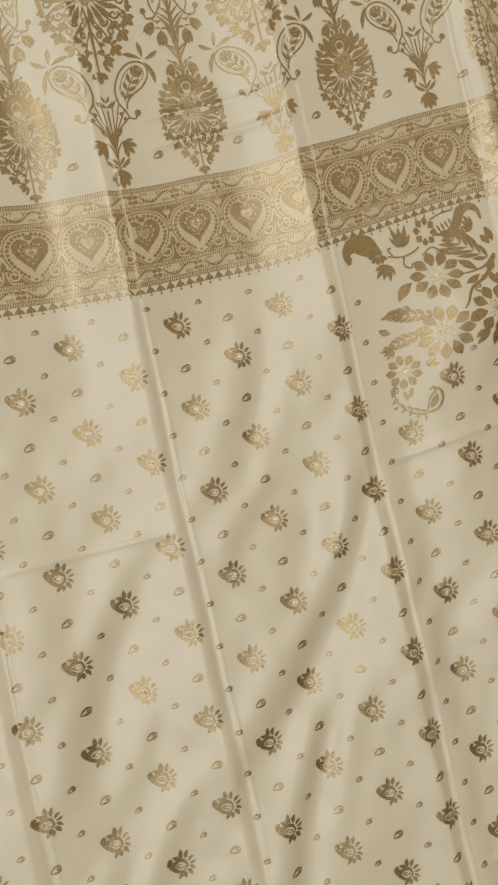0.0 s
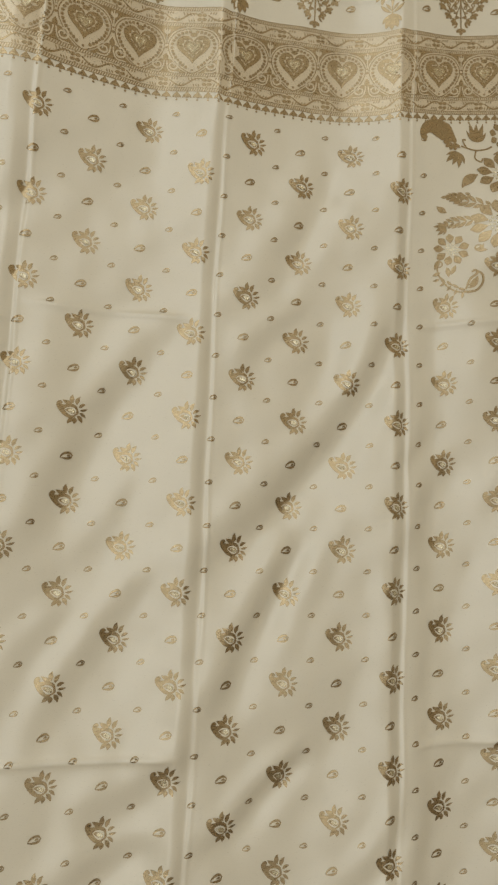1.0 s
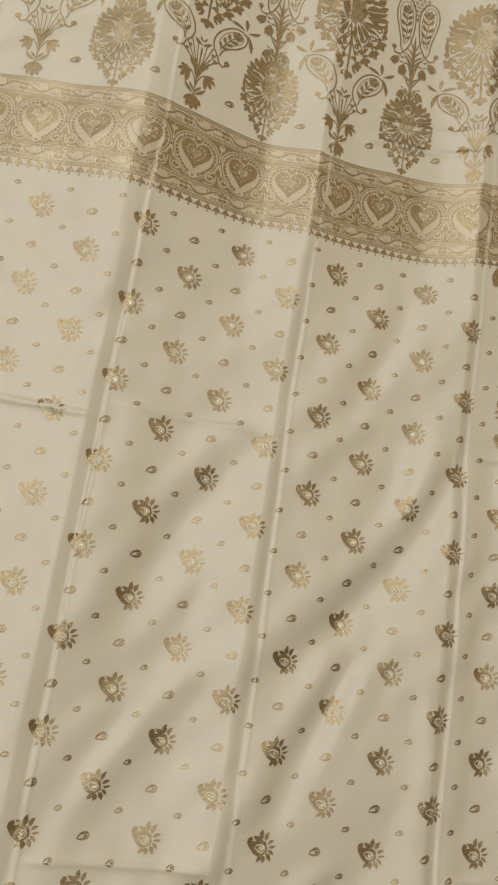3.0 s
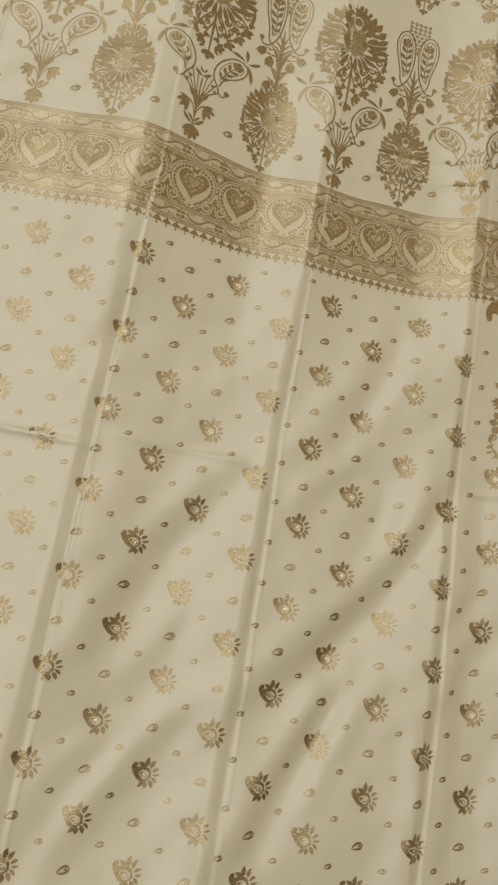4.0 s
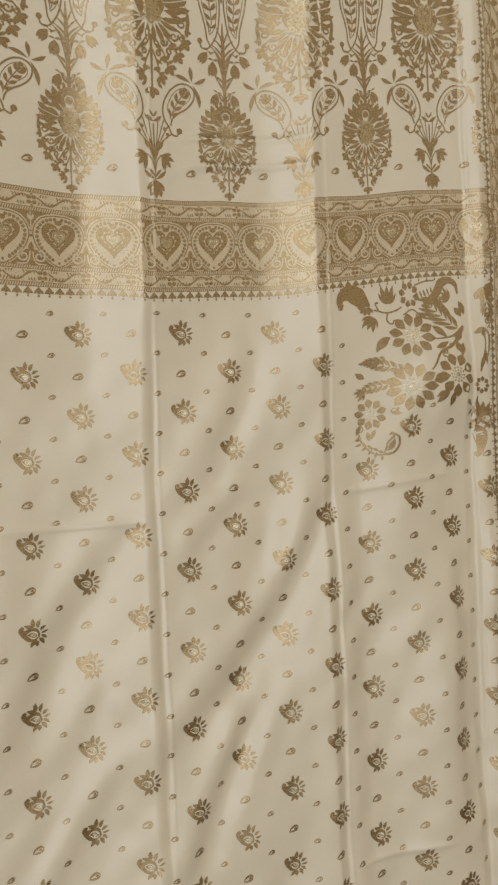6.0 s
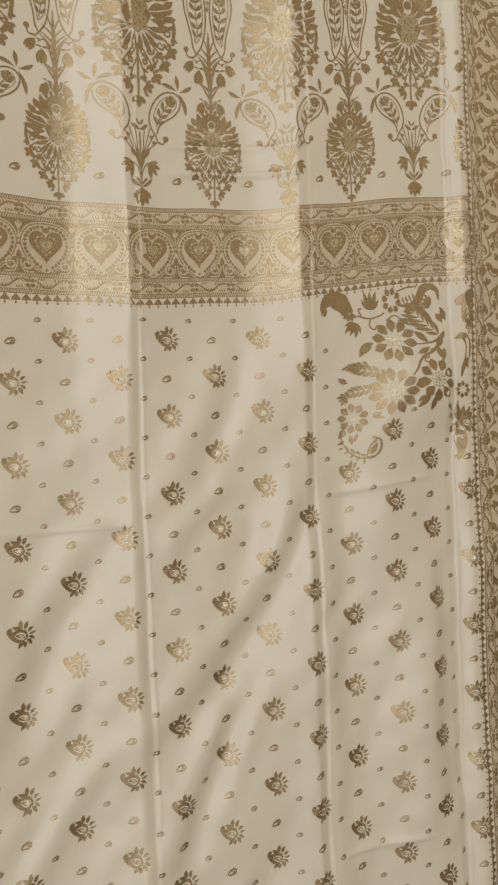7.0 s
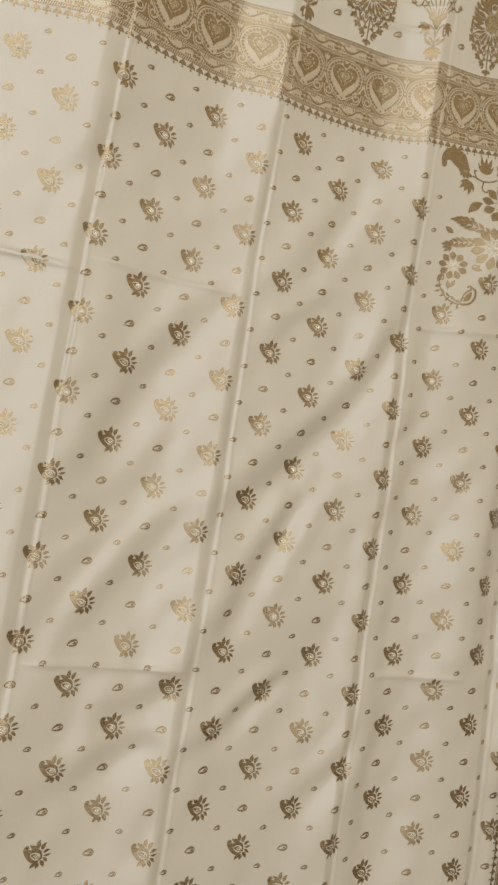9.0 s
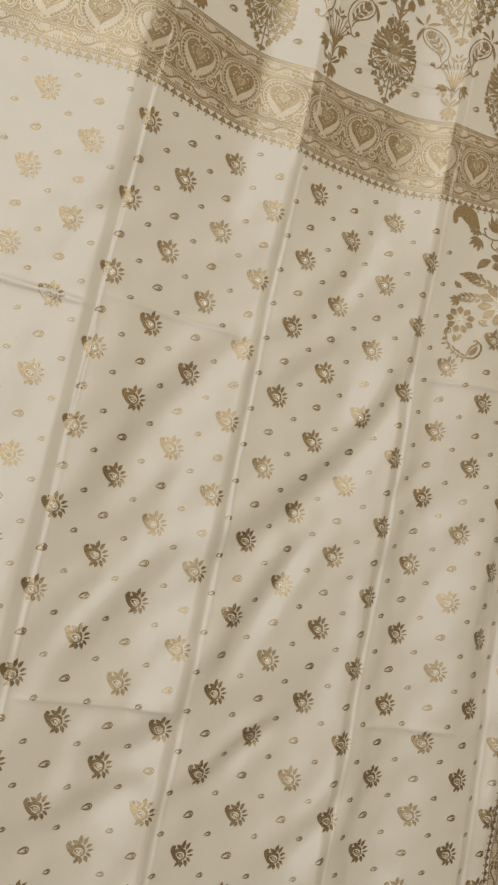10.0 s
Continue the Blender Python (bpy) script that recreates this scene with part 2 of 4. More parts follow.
# ---------------------------------------------------------------- the added room that closes the place
def box(name, lo, hi, mat):
    bm = bmesh.new()
    bmesh.ops.create_cube(bm, size=1)
    for v in bm.verts:
        v.co = [lo[i] + (v.co[i] + 0.5) * (hi[i] - lo[i]) for i in range(3)]
    ob = part(name, bm, mat, None)
    return tagged(ob, kind="structure")


BACK = 0.026
# side walls, floor and ceiling are unseen, added to bounce light and be reflected
HIGH, WEST, EAST = 4.4, -2.6, 1.9
tagged(box("wall_north", (WEST, BACK, 0), (EAST, BACK + 0.12, HIGH), PLASTER), "unseen plain tan wall, added for bounce light behind the hanging cloth", "wall")
tagged(box("unseen_wall_east", (EAST, -2.62, 0), (EAST + 0.12, BACK + 0.12, HIGH), PLASTER), "unseen plain tan wall, added for bounce light", "wall")
tagged(box("unseen_wall_west", (WEST - 0.12, -2.62, 0), (WEST, BACK + 0.12, HIGH), PLASTER), "unseen plain tan wall, added for bounce light", "wall")
tagged(box("floor", (WEST, -2.5, -0.1), (EAST, BACK, 0.0), FLOOR_STONE), "unseen plain beige floor, added for bounce light", "floor")
tagged(box("ceiling", (WEST - 0.12, -2.62, HIGH), (EAST + 0.12, BACK + 0.12, HIGH + 0.1), CEILING_PAINT), "unseen plain tan ceiling, added for bounce light", "ceiling")
# the unseen wall with the added light's opening, in four pieces round the hole
bm = bmesh.new()
for lo, hi in (((WEST, -2.62, 0), (OPENING[0], -2.5, HIGH)), ((OPENING[1], -2.62, 0), (EAST, -2.5, HIGH)),
               ((OPENING[0], -2.62, 0), (OPENING[1], -2.5, OPENING[2])), ((OPENING[0], -2.62, OPENING[3]), (OPENING[1], -2.5, HIGH))):
    for v in bmesh.ops.create_cube(bm, size=1)["verts"]:
        v.co = [lo[i] + (v.co[i] + 0.5) * (hi[i] - lo[i]) for i in range(3)]
tagged(part("unseen_wall_south", bm, PLASTER, None), "unseen plain tan wall with a tall opening for the added light", "wall", kind="structure")

# ---------------------------------------------------------------- the sari
sari = tagged(new("sari"), "ivory silk sari with gold brocade, creased, hanging flat on the wall", "sari")
v, f = grid_of(GRID_U, GRID_W)
tagged(mesh_object("silk_ground", v, f, SILK, sari), "ivory satin silk, softly creased")


# ---------------------------------------------------------------- drawing in thread: flat shapes in the cloth's own plane
class Weave:
    """Collects quads in (u, w) with a lift, and lays them on the cloth."""

    def __init__(self):
        self.p, self.f, self.n, self.names = [], [], 0, []

    def quads(self, pts, faces, lift, name="leaf"):
        pts = np.asarray(pts, float)
        self.p.append(np.column_stack([pts, np.full(len(pts), lift)]))
        self.f.append(np.asarray(faces) + self.n)
        self.names.append(name)
        self.n += len(pts)

    def ribbon(self, mid, half, lift=0.00025, name="stem"):
        """A band along a line of points, of changing half width."""
        mid = np.asarray(mid, float)
        d = np.gradient(mid, axis=0)
        d /= np.linalg.norm(d, axis=1, keepdims=True) + 1e-12
        side = np.column_stack([-d[:, 1], d[:, 0]]) * np.broadcast_to(half, len(mid))[:, None]
        pts = np.concatenate([mid + side, mid - side])
        n = len(mid)
        i = np.arange(n - 1)
        self.quads(pts, np.stack([i, i + n, i + n + 1, i + 1], -1), lift, name)

    def petal(self, at, angle, length, width, bend=0.0, lift=0.00025, blunt=0.45, n=7, name="leaf"):
        """A leaf or petal from its root, pointed at both ends, widest at blunt of its length, bending sideways."""
        t = np.linspace(0, 1, n)
        a = np.radians(angle) + np.radians(bend) * t
        seg = length / (n - 1)
        mid = np.array(at) + np.concatenate([[[0, 0]], np.cumsum(np.column_stack([np.cos(a[:-1]), np.sin(a[:-1])]) * seg, 0)])
        k = np.where(t < blunt, t / blunt, (1 - t) / (1 - blunt))
        self.ribbon(mid, 0.5 * width * np.maximum(np.sin(np.pi / 2 * k), 0.06), lift, name)

    def veined(self, at, angle, length, width, bend=0.0, n=9):
        """A leaf in two halves with an open rib between them."""
        t = np.linspace(0, 1, n)
        a = np.radians(angle) + np.radians(bend) * t
        seg = length / (n - 1)
        mid = np.array(at) + np.concatenate([[[0, 0]], np.cumsum(np.column_stack([np.cos(a[:-1]), np.sin(a[:-1])]) * seg, 0)])
        d = np.column_stack([np.cos(a), np.sin(a)])
        side = np.column_stack([-d[:, 1], d[:, 0]])
        half = 0.5 * width * np.sin(np.pi * t ** 0.85) ** 0.9 + 0.0002
        for s in (1, -1):
            rib, rim = mid + side * 0.00035 * s, mid + side * (half + 0.00035)[:, None] * s
            i = np.arange(n - 1)
            self.quads(np.concatenate([rib, rim]), np.stack([i, i + n, i + n + 1, i + 1], -1), 0.00025, "leaf")

    def ring(self, at, outer, inner=0.0, n=12, lift=0.00025, shape=None, turn=0.0, name="ring"):
        """A ring or disc; shape(angle) scales the radius."""
        a = np.linspace(0, 2 * np.pi, n, endpoint=False)
        r = np.ones(n) if shape is None else shape(a)
        d = np.column_stack([np.cos(a + turn), np.sin(a + turn)]) * r[:, None]
        pts = np.concatenate([np.array(at) + d * outer, np.array(at) + d * max(inner, outer * 0.03)])
        i = np.arange(n)
        j = (i + 1) % n
        self.quads(pts, np.stack([i, j, j + n, i + n], -1), lift, name)

    def drop(self, at, length, width, angle, lift=0.00025, inner=0.0, n=10, curl=25.0, name="drop"):
        """A teardrop with its round end at the root and its tip curling; inner > 0 leaves an outline."""
        t = np.linspace(0, 1, n)
        a = np.radians(angle) + np.radians(curl) * t * t
        seg = length / (n - 1)
        mid = np.concatenate([[[0, 0]], np.cumsum(np.column_stack([np.cos(a[:-1]), np.sin(a[:-1])]) * seg, 0)])
        mid = np.array(at) + mid - np.array([math.cos(math.radians(angle)), math.sin(math.radians(angle))]) * length * 0.35
        half = 0.5 * width * np.sqrt(np.clip(1 - ((t - 0.36) / np.where(t < 0.36, 0.36, 0.64)) ** 2, 0, 1)) ** np.where(t < 0.36, 1.0, 1.5)
        half = np.maximum(half, width * 0.03)
        if not inner:
            self.ribbon(mid, half, lift, name)
            return
        d = np.gradient(mid, axis=0)
        d /= np.linalg.norm(d, axis=1, keepdims=True)
        side = np.column_stack([-d[:, 1], d[:, 0]])
        outline = np.concatenate([mid + side * half[:, None], (mid - side * half[:, None])[::-1]])
        core = np.concatenate([mid + side * (half * (1 - inner))[:, None], (mid - side * (half * (1 - inner))[:, None])[::-1]])
        core = core + (mid.mean(0) - core) * inner * 0.3
        i = np.arange(2 * n)
        j = (i + 1) % (2 * n)
        self.quads(np.concatenate([outline, core]), np.stack([i, j, j + 2 * n, i + 2 * n], -1), lift, name)

    def spiral(self, at, radius, turns, start, half, hand=1, n=14, lift=0.00025):
        t = np.linspace(0, 1, n)
        a = np.radians(start) + hand * 2 * np.pi * turns * t
        r = radius * (1 - 0.8 * t)
        self.ribbon(np.array(at) + np.column_stack([np.cos(a), np.sin(a)]) * r[:, None], half * (1 - 0.4 * t), lift, "scroll")

    def flower(self, at, radius, petals, width, heart=0.3, turn=0.0, lift=0.00025):
        for k in range(petals):
            a = turn + 360.0 * k / petals
            c, s = math.cos(math.radians(a)), math.sin(math.radians(a))
            self.petal((at[0] + c * radius * heart, at[1] + s * radius * heart), a, radius * (1 - heart), width, lift=lift, blunt=0.5, n=6, name="petal")

    def add(self, other, at=(0, 0), turn=0.0, size=1.0, flip=1):
        """Another drawing at a place, turned and sized."""
        c, s = math.cos(math.radians(turn)) * size, math.sin(math.radians(turn)) * size
        for p, f in zip(other.p, other.f):
            q = p.copy()
            x, y = p[:, 0] * flip, p[:, 1]
            q[:, 0], q[:, 1] = at[0] + c * x - s * y, at[1] + s * x + c * y
            self.p.append(q)
        self.names += other.names
        for f in other.f:
            g = f + self.n
            self.f.append(g if flip > 0 else g[:, ::-1])
        self.n += other.n

    def lay(self, name, mat, parent, label="", inside=True):
        p, f = np.concatenate(self.p), np.concatenate(self.f)
        if inside:
            keep = (p[:, 0] > LEFT + 0.002) & (p[:, 0] < RIGHT - 0.002) & (p[:, 1] < TOP - 0.002) & (p[:, 1] > HEM + 0.002)
            f = f[keep[f].all(1)]
        verts = drape(p[:, 0], p[:, 1], p[:, 2])
        # every piece looks out of the cloth
        a, b, c = verts[f[:, 0]], verts[f[:, 1]], verts[f[:, 2]]
        d = verts[f[:, 3]]
        away = np.cross(c - a, d - b)[:, 1] > 0
        f = np.where(away[:, None], f[:, ::-1], f)
        return tagged(mesh_object(name, verts, f, mat, parent), label)

    def lay_pieces(self, mat, parent, skip=()):
        """Each drawn piece as a mesh of its own."""
        start = 0
        for p, f, name in zip(self.p, self.f, self.names):
            if name not in skip and p[:, 0].max() < RIGHT - 0.002 and p[:, 0].min() > LEFT:
                one = Weave()
                one.p, one.f = [p], [f - start]
                one.lay(name, mat, parent)
            start += len(p)


# ---------------------------------------------------------------- the field of small woven paisleys
COLUMN, ROW, FIRST_U, FIRST_W = 0.0386, 0.0601, 0.0248, 1.4215


def curve(*pts, n=14):
    """A smooth line through points."""
    pts = np.array(pts, float)
    t = np.linspace(0, len(pts) - 1, n)
    i = np.clip(t.astype(int), 0, len(pts) - 2)
    k = (t - i)[:, None]
    tang = np.gradient(pts, axis=0)
    h00, h10, h01, h11 = 2 * k**3 - 3 * k**2 + 1, k**3 - 2 * k**2 + k, -2 * k**3 + 3 * k**2, k**3 - k**2
    return h00 * pts[i] + h10 * tang[i] + h01 * pts[i + 1] + h11 * tang[i + 1]


def buta_body():
    """A comma-shaped paisley: round below, its neck curling over to the side."""
    d = Weave()
    k = 0.000163
    mid = curve(*[(x * k, y * k) for x, y in ((27, -12), (12, -6), (-6, -1), (-22, 4), (-36, 10), (-47, 19), (-51, 29), (-44, 36), (-37, 30))], n=19)
    d.ribbon(mid, np.interp(np.linspace(0, 8, 19), range(9), (4, 28, 31, 26, 17, 11, 9, 8, 3)) * k, name="paisley")
    return d


def buta_petals():
    d = Weave()
    k = 0.000163
    for x, y, a, length, wide, bend in ((4, 30, 172, 42, 18, -34), (8, 31, 118, 38, 20, -62), (22, 23, 92, 38, 18, -62), (30, 10, 52, 32, 14, -56), (33, 0, -2, 32, 10, 34),
                                        (31, -10, -26, 32, 13, -34), (22, -21, -42, 36, 18, -40), (10, -28, -78, 28, 19, -34), (6, -30, 214, 34, 17, 24)):
        d.petal((x * k, y * k), a, length * k, wide * k, bend=bend, blunt=0.42, n=7, name="petal")
    return d


def buta_core():
    d = Weave()
    d.drop((0.0006, -0.0006), 0.0046, 0.0030, 150, lift=0.00062, n=8, curl=30, name="core")
    return d


def buta_gap():
    d = Weave()
    d.drop((0.0004, -0.0006), 0.0078, 0.0054, 150, lift=0.00046, n=11, curl=40, inner=0.34, name="outline")
    return d


def drop_motif(size):
    d = Weave()
    d.drop((0, 0), 0.0084 * size, 0.0054 * size, 190, inner=0.52, n=9, curl=24)
    d.drop((0.0006 * size, 0), 0.0026 * size, 0.0015 * size, 190, n=5, lift=0.0003)
    return d


BUTA_BODY, BUTA_PETALS, BUTA_CORE, DROP_BIG, DROP_SMALL = buta_body(), buta_petals(), buta_core(), drop_motif(1.0), drop_motif(0.68)
BUTA_GAP = buta_gap()
BUTA_DARK = Weave()
BUTA_DARK.add(BUTA_BODY)
BUTA_DARK.add(BUTA_PETALS)


def in_corner(u, w):
    """The ground taken by the corner spray and by the long border."""
    return u > 0.299 or (u > 0.160 and w > 1.318 and (u > 0.21) * (w - 1.36) + (u <= 0.21) * 0.02 > 0 and not (u < 0.172 and w < 1.43))


near_spots, far_spots = [], []
for col in range(-21, 8):
    for row in range(-1, 24):
        u = FIRST_U + COLUMN * col
        w = FIRST_W - ROW * row - (0.030 if col % 2 else 0.0)
        for kind, uu, ww in (("buta", u, w), ("drop", u, w + ROW / 2), ("seed", u + COLUMN / 2, w + 0.0155), ("seed", u + COLUMN / 2, w - 0.0145)):
            if uu < LEFT + 0.01 or ww < HEM + 0.01 or ww > 1.4400 or in_corner(uu, ww):
                continue
            near = -0.36 < uu and 0.82 < ww
            (near_spots if near else far_spots).append((kind, uu, ww))

rest = Weave()
rng = random.Random(4)
for kind, u, w in near_spots:
    turn = rng.uniform(-5, 5)
    if kind == "buta":
        one = Weave()
        one.add(BUTA_BODY, (u, w), turn)
        buta = one.lay("paisley_motif", ZARI, sari)
        petals, core = Weave(), Weave()
        petals.add(BUTA_PETALS, (u, w), turn)
        petals.lay_pieces(ZARI, buta)
        core.add(BUTA_CORE, (u, w), turn)
        gap = Weave()
        gap.add(BUTA_GAP, (u, w), turn)
        gap.lay("outline", SILK, buta)
        core.lay("core", ZARI_PALE, buta)
    elif kind == "drop":
        one = Weave()
        one.add(DROP_BIG, (u, w), turn)
        one.lay("drop_motif", ZARI, sari)
    else:
        rest.add(DROP_SMALL, (u, w), turn)
for kind, u, w in far_spots:
    rest.add({"buta": BUTA_DARK, "drop": DROP_BIG, "seed": DROP_SMALL}[kind], (u, w), rng.uniform(-5, 5))
tagged(rest.lay("drop_sprinkle", ZARI, sari, "tiny gold woven drops scattered over the silk"), kind="stuff")


# ---------------------------------------------------------------- the band of hearts under the end-piece
BAND_TOP, BAND_LOW, EDGE = 1.5265, 1.4562, 0.3030
HEART, HEART_AT = 0.0394, 0.0148


def strip(name, u0, u1, w0, w1, mat, parent, lift, du=0.0016, dw=0.002, label=""):
    us = np.arange(u0, u1 + du, du)
    ws = np.linspace(w0, w1, max(2, int((w1 - w0) / dw) + 1))
    v, f = grid_of(us, ws, lift)
    return tagged(mesh_object(name, v, f, mat, parent), label)


def heart_line(n):
    """Points of a heart with its point down, 2 wide, about the origin."""
    a = np.linspace(0, 2 * np.pi, n, endpoint=False)
    x = np.sin(a) ** 3
    y = (13 * np.cos(a) - 5 * np.cos(2 * a) - 2 * np.cos(3 * a) - np.cos(4 * a)) / 16
    return np.column_stack([x, y * 1.08 + 0.08])


def heart_ring(d, at, outer, inner, n=30, lift=0.00025, teeth=0, name="heart"):
    """A heart between two sizes; teeth cut scallops into its rim."""
    h = heart_line(n)
    k = 1 + (0.10 * np.cos(np.arange(n) * np.pi) if teeth else np.zeros(n))
    pts = np.concatenate([np.array(at) + h * outer * k[:, None], np.array(at) + h * max(inner, outer * 0.03)])
    i = np.arange(n)
    j = (i + 1) % n
    d.quads(pts, np.stack([i, j, j + n, i + n], -1), lift, name)


def rope(d, u0, u1, w, half, along=True):
    """A corded line: short slanting stitches."""
    n = int((u1 - u0) / 0.0017)
    for k in range(n):
        u = u0 + (u1 - u0) * (k + 0.5) / n
        if along:
            d.quads([(u - 0.0009, w - half), (u - 0.0001, w - half), (u + 0.0009, w + half), (u + 0.0001, w + half)], [(0, 1, 2, 3)], 0.00025)
        else:
            d.quads([(w - half, u - 0.0009), (w + half, u + 0.0001), (w + half, u + 0.0009), (w - half, u - 0.0001)], [(0, 1, 2, 3)], 0.00025)


def vine(pitch=0.0315, high=0.0092):
    """One repeat of the running vine: a thick wave, feathered leaves above and below it, and a flower of four lobes."""
    d = Weave()
    t = np.linspace(0.13, 0.87, 22)
    y = 0.34 * high * np.cos((t - 0.13) / 0.74 * 2 * np.pi * 0.94 + 0.9)
    d.ribbon(np.column_stack([pitch * t, y]), 0.00072 * np.sin(np.pi * np.linspace(0.12, 0.92, 22)) ** 0.5)
    for x, q in ((0.0018, 0.0018), (-0.0018, 0.0018), (0.0018, -0.0018), (-0.0018, -0.0018)):
        d.ring((x, q), 0.0017, 0.0, n=8, shape=lambda a: 1 + 0.12 * np.cos(2 * a), name="petal")
    d.ring((0.0, 0.0040), 0.0009, n=6, name="bead")
    d.ring((0.0, -0.0040), 0.0009, n=6, name="bead")
    for k in range(5):
        d.petal((pitch * (0.13 + 0.070 * k), -high * (0.46 - 0.02 * k)), 58 - 4 * k, 0.0040, 0.0011, bend=32, n=5)
        d.petal((pitch * (0.56 + 0.070 * k), high * (0.46 - 0.01 * k)), -60 + 4 * k, 0.0038, 0.0011, bend=-30, n=5)
    for k in range(3):
        d.petal((pitch * (0.72 + 0.06 * k), -high * 0.45), 118, 0.0030, 0.0011, bend=-30, n=5)
        d.petal((pitch * (0.22 + 0.06 * k), high * 0.46), 240, 0.0026, 0.0011, bend=30, n=5)
    return d


def spade(size=1.0):
    """A bell-shaped bud with two side leaves and a bead under it."""
    d = Weave()
    d.petal((0, 0.0036 * size), -90, 0.0056 * size, 0.0042 * size, blunt=0.66, n=6)
    for s in (1, -1):
        d.petal((s * 0.0003, 0.0026 * size), -90 + s * 26, 0.0052 * size, 0.0021 * size, bend=s * 30, blunt=0.6, n=5)
    d.ring((0, -0.0032 * size), 0.0009 * size, n=6)
    return d


ONION = [(0, 108), (38, 104), (74, 86), (97, 48), (102, 8), (88, -38), (60, -80), (28, -112), (0, -128)]
HX, HY = 0.000179, 0.000158


def onion_rim(n=34):
    """The right half of the pointed medallion round a heart, from its top to its tip."""
    return curve(*[(x * HX, y * HY) for x, y in ONION], n=n)


def heart_frame():
    """What stands round one heart: the medallion's line, the dark wedges over it and the dark foot under it."""
    d = Weave()
    rim = onion_rim()
    for s in (1, -1):
        d.ribbon(rim * (s, 1), 0.00042)
        up = rim[(rim[:, 1] > 0.0012) & (rim[:, 0] > 0.0042)]
        out = up * (1.03, 1.0) + (0.0004, 0.0013)
        out[:, 0] = np.minimum(out[:, 0], 0.0197)
        top = np.column_stack([out[:, 0], np.full(len(out), 0.0186)])
        n = len(out)
        i = np.arange(n - 1)
        d.quads(np.concatenate([top, out]) * (s, 1), np.stack([i, i + 1, i + n + 1, i + n], -1), 0.00025)
        lowest = rim[(rim[:, 1] < -0.0072) & (rim[:, 0] > 0.0030)]
        inn = lowest + (0.0011, -0.0006)
        foot = np.column_stack([inn[:, 0], np.full(len(inn), -0.0200)])
        edge = np.array([[0.0197, -0.0085], [0.0197, -0.0200]])
        inn, foot = np.concatenate([edge[:1], inn]), np.concatenate([edge[1:], foot])
        n = len(inn)
        i = np.arange(n - 1)
        d.quads(np.concatenate([inn, foot]) * (s, 1), np.stack([i, i + 1, i + n + 1, i + n], -1), 0.00025)
    d.petal((0.0197, -0.0100), 90, 0.0068, 0.0042, blunt=0.34)
    d.ring((0.0197, 0.0012), 0.0011, n=8)
    d.ring((0.0197, 0.0046), 0.0008, n=8)
    return d


def heart_pale():
    """Pale threads over the dark wedges and foot: a small tulip, and two volutes."""
    d = Weave()
    for s in (1, -1):
        d.petal((0.0197 + s * 0.0002, 0.0120), 90 - s * 34, 0.0052, 0.0019, bend=s * 38, lift=0.00042, n=6)
        d.spiral((0.0197 + s * 0.0056, -0.0136), 0.0046, 1.3, 90, 0.0008, hand=-s, n=18, lift=0.00042)
        d.ribbon(curve((0.0197 + s * 0.0010, -0.0100), (0.0197 + s * 0.0016, -0.0150), (0.0197 + s * 0.0040, -0.0188), (0.0197 + s * 0.0105, -0.0192), n=10), 0.0005, 0.00042)
    d.petal((0.0197, 0.0112), 90, 0.0050, 0.0018, blunt=0.6, lift=0.00042, n=6)
    return d


def heart_beads():
    """The ring of small leaves between heart and medallion, and a bead at its tip."""
    d = Weave()
    rim = onion_rim(200)
    run = np.concatenate([[0], np.cumsum(np.linalg.norm(np.diff(rim, axis=0), axis=1))])
    for k in range(15):
        i = int(np.searchsorted(run, run[-1] * (k + 0.75) / 16.5))
        x, y = rim[i] * 0.77
        q = rim[min(i + 2, 199)] - rim[i - 1]
        turn = math.degrees(math.atan2(q[1], q[0])) + 78
        for s in (1, -1):
            d.petal((s * x, y), turn if s > 0 else 180 - turn, 0.0029, 0.0026, bend=-30 * s, blunt=0.6, n=6, lift=0.0004, name="leaf")
    d.ring((0, -0.0172), 0.0010, n=8, name="bead")
    return d


VINE, SPADE, HEART_FRAME, HEART_PALE, BEADS = vine(), spade(), heart_frame(), heart_pale(), heart_beads()
band = strip("heart_band", LEFT + 0.002, EDGE, BAND_LOW, BAND_TOP, TISSUE, sari, 0.00012, label="band of woven gold hearts on tissue ground")
lines = Weave()
for w in (1.5249, 1.5116, 1.4703, 1.4579):
    rope(lines, LEFT + 0.01, EDGE, w, 0.0013)
    for off in (0.0015, -0.0015):
        us = np.arange(LEFT + 0.01, EDGE, 0.0016)
        lines.ribbon(np.column_stack([us, np.full(len(us), w + off)]), 0.00022)
for k in range(-26, 10):
    for w, flip in ((1.5182, 1), (1.4641, -1)):
        u = 0.0120 + 0.0315 * k + (0.006 if flip < 0 else 0)
        if LEFT + 0.02 < u and u + 0.0315 < EDGE + 0.004:
            lines.add(VINE, (u, w), 0, 1.0)
tagged(lines.lay("cord_and_vine", ZARI, band), kind="stuff")
fringe = Weave()
for k in range(-110, 40):
    u = 0.003 + 0.0075 * k
    if LEFT + 0.01 < u < EDGE - 0.002:
        fringe.add(SPADE, (u, 1.4527))
tagged(fringe.lay("spade_fringe", ZARI, sari, "row of tiny woven gold buds"), kind="stuff")
frames_rest, beads_rest, pale_rest = Weave(), Weave(), Weave()
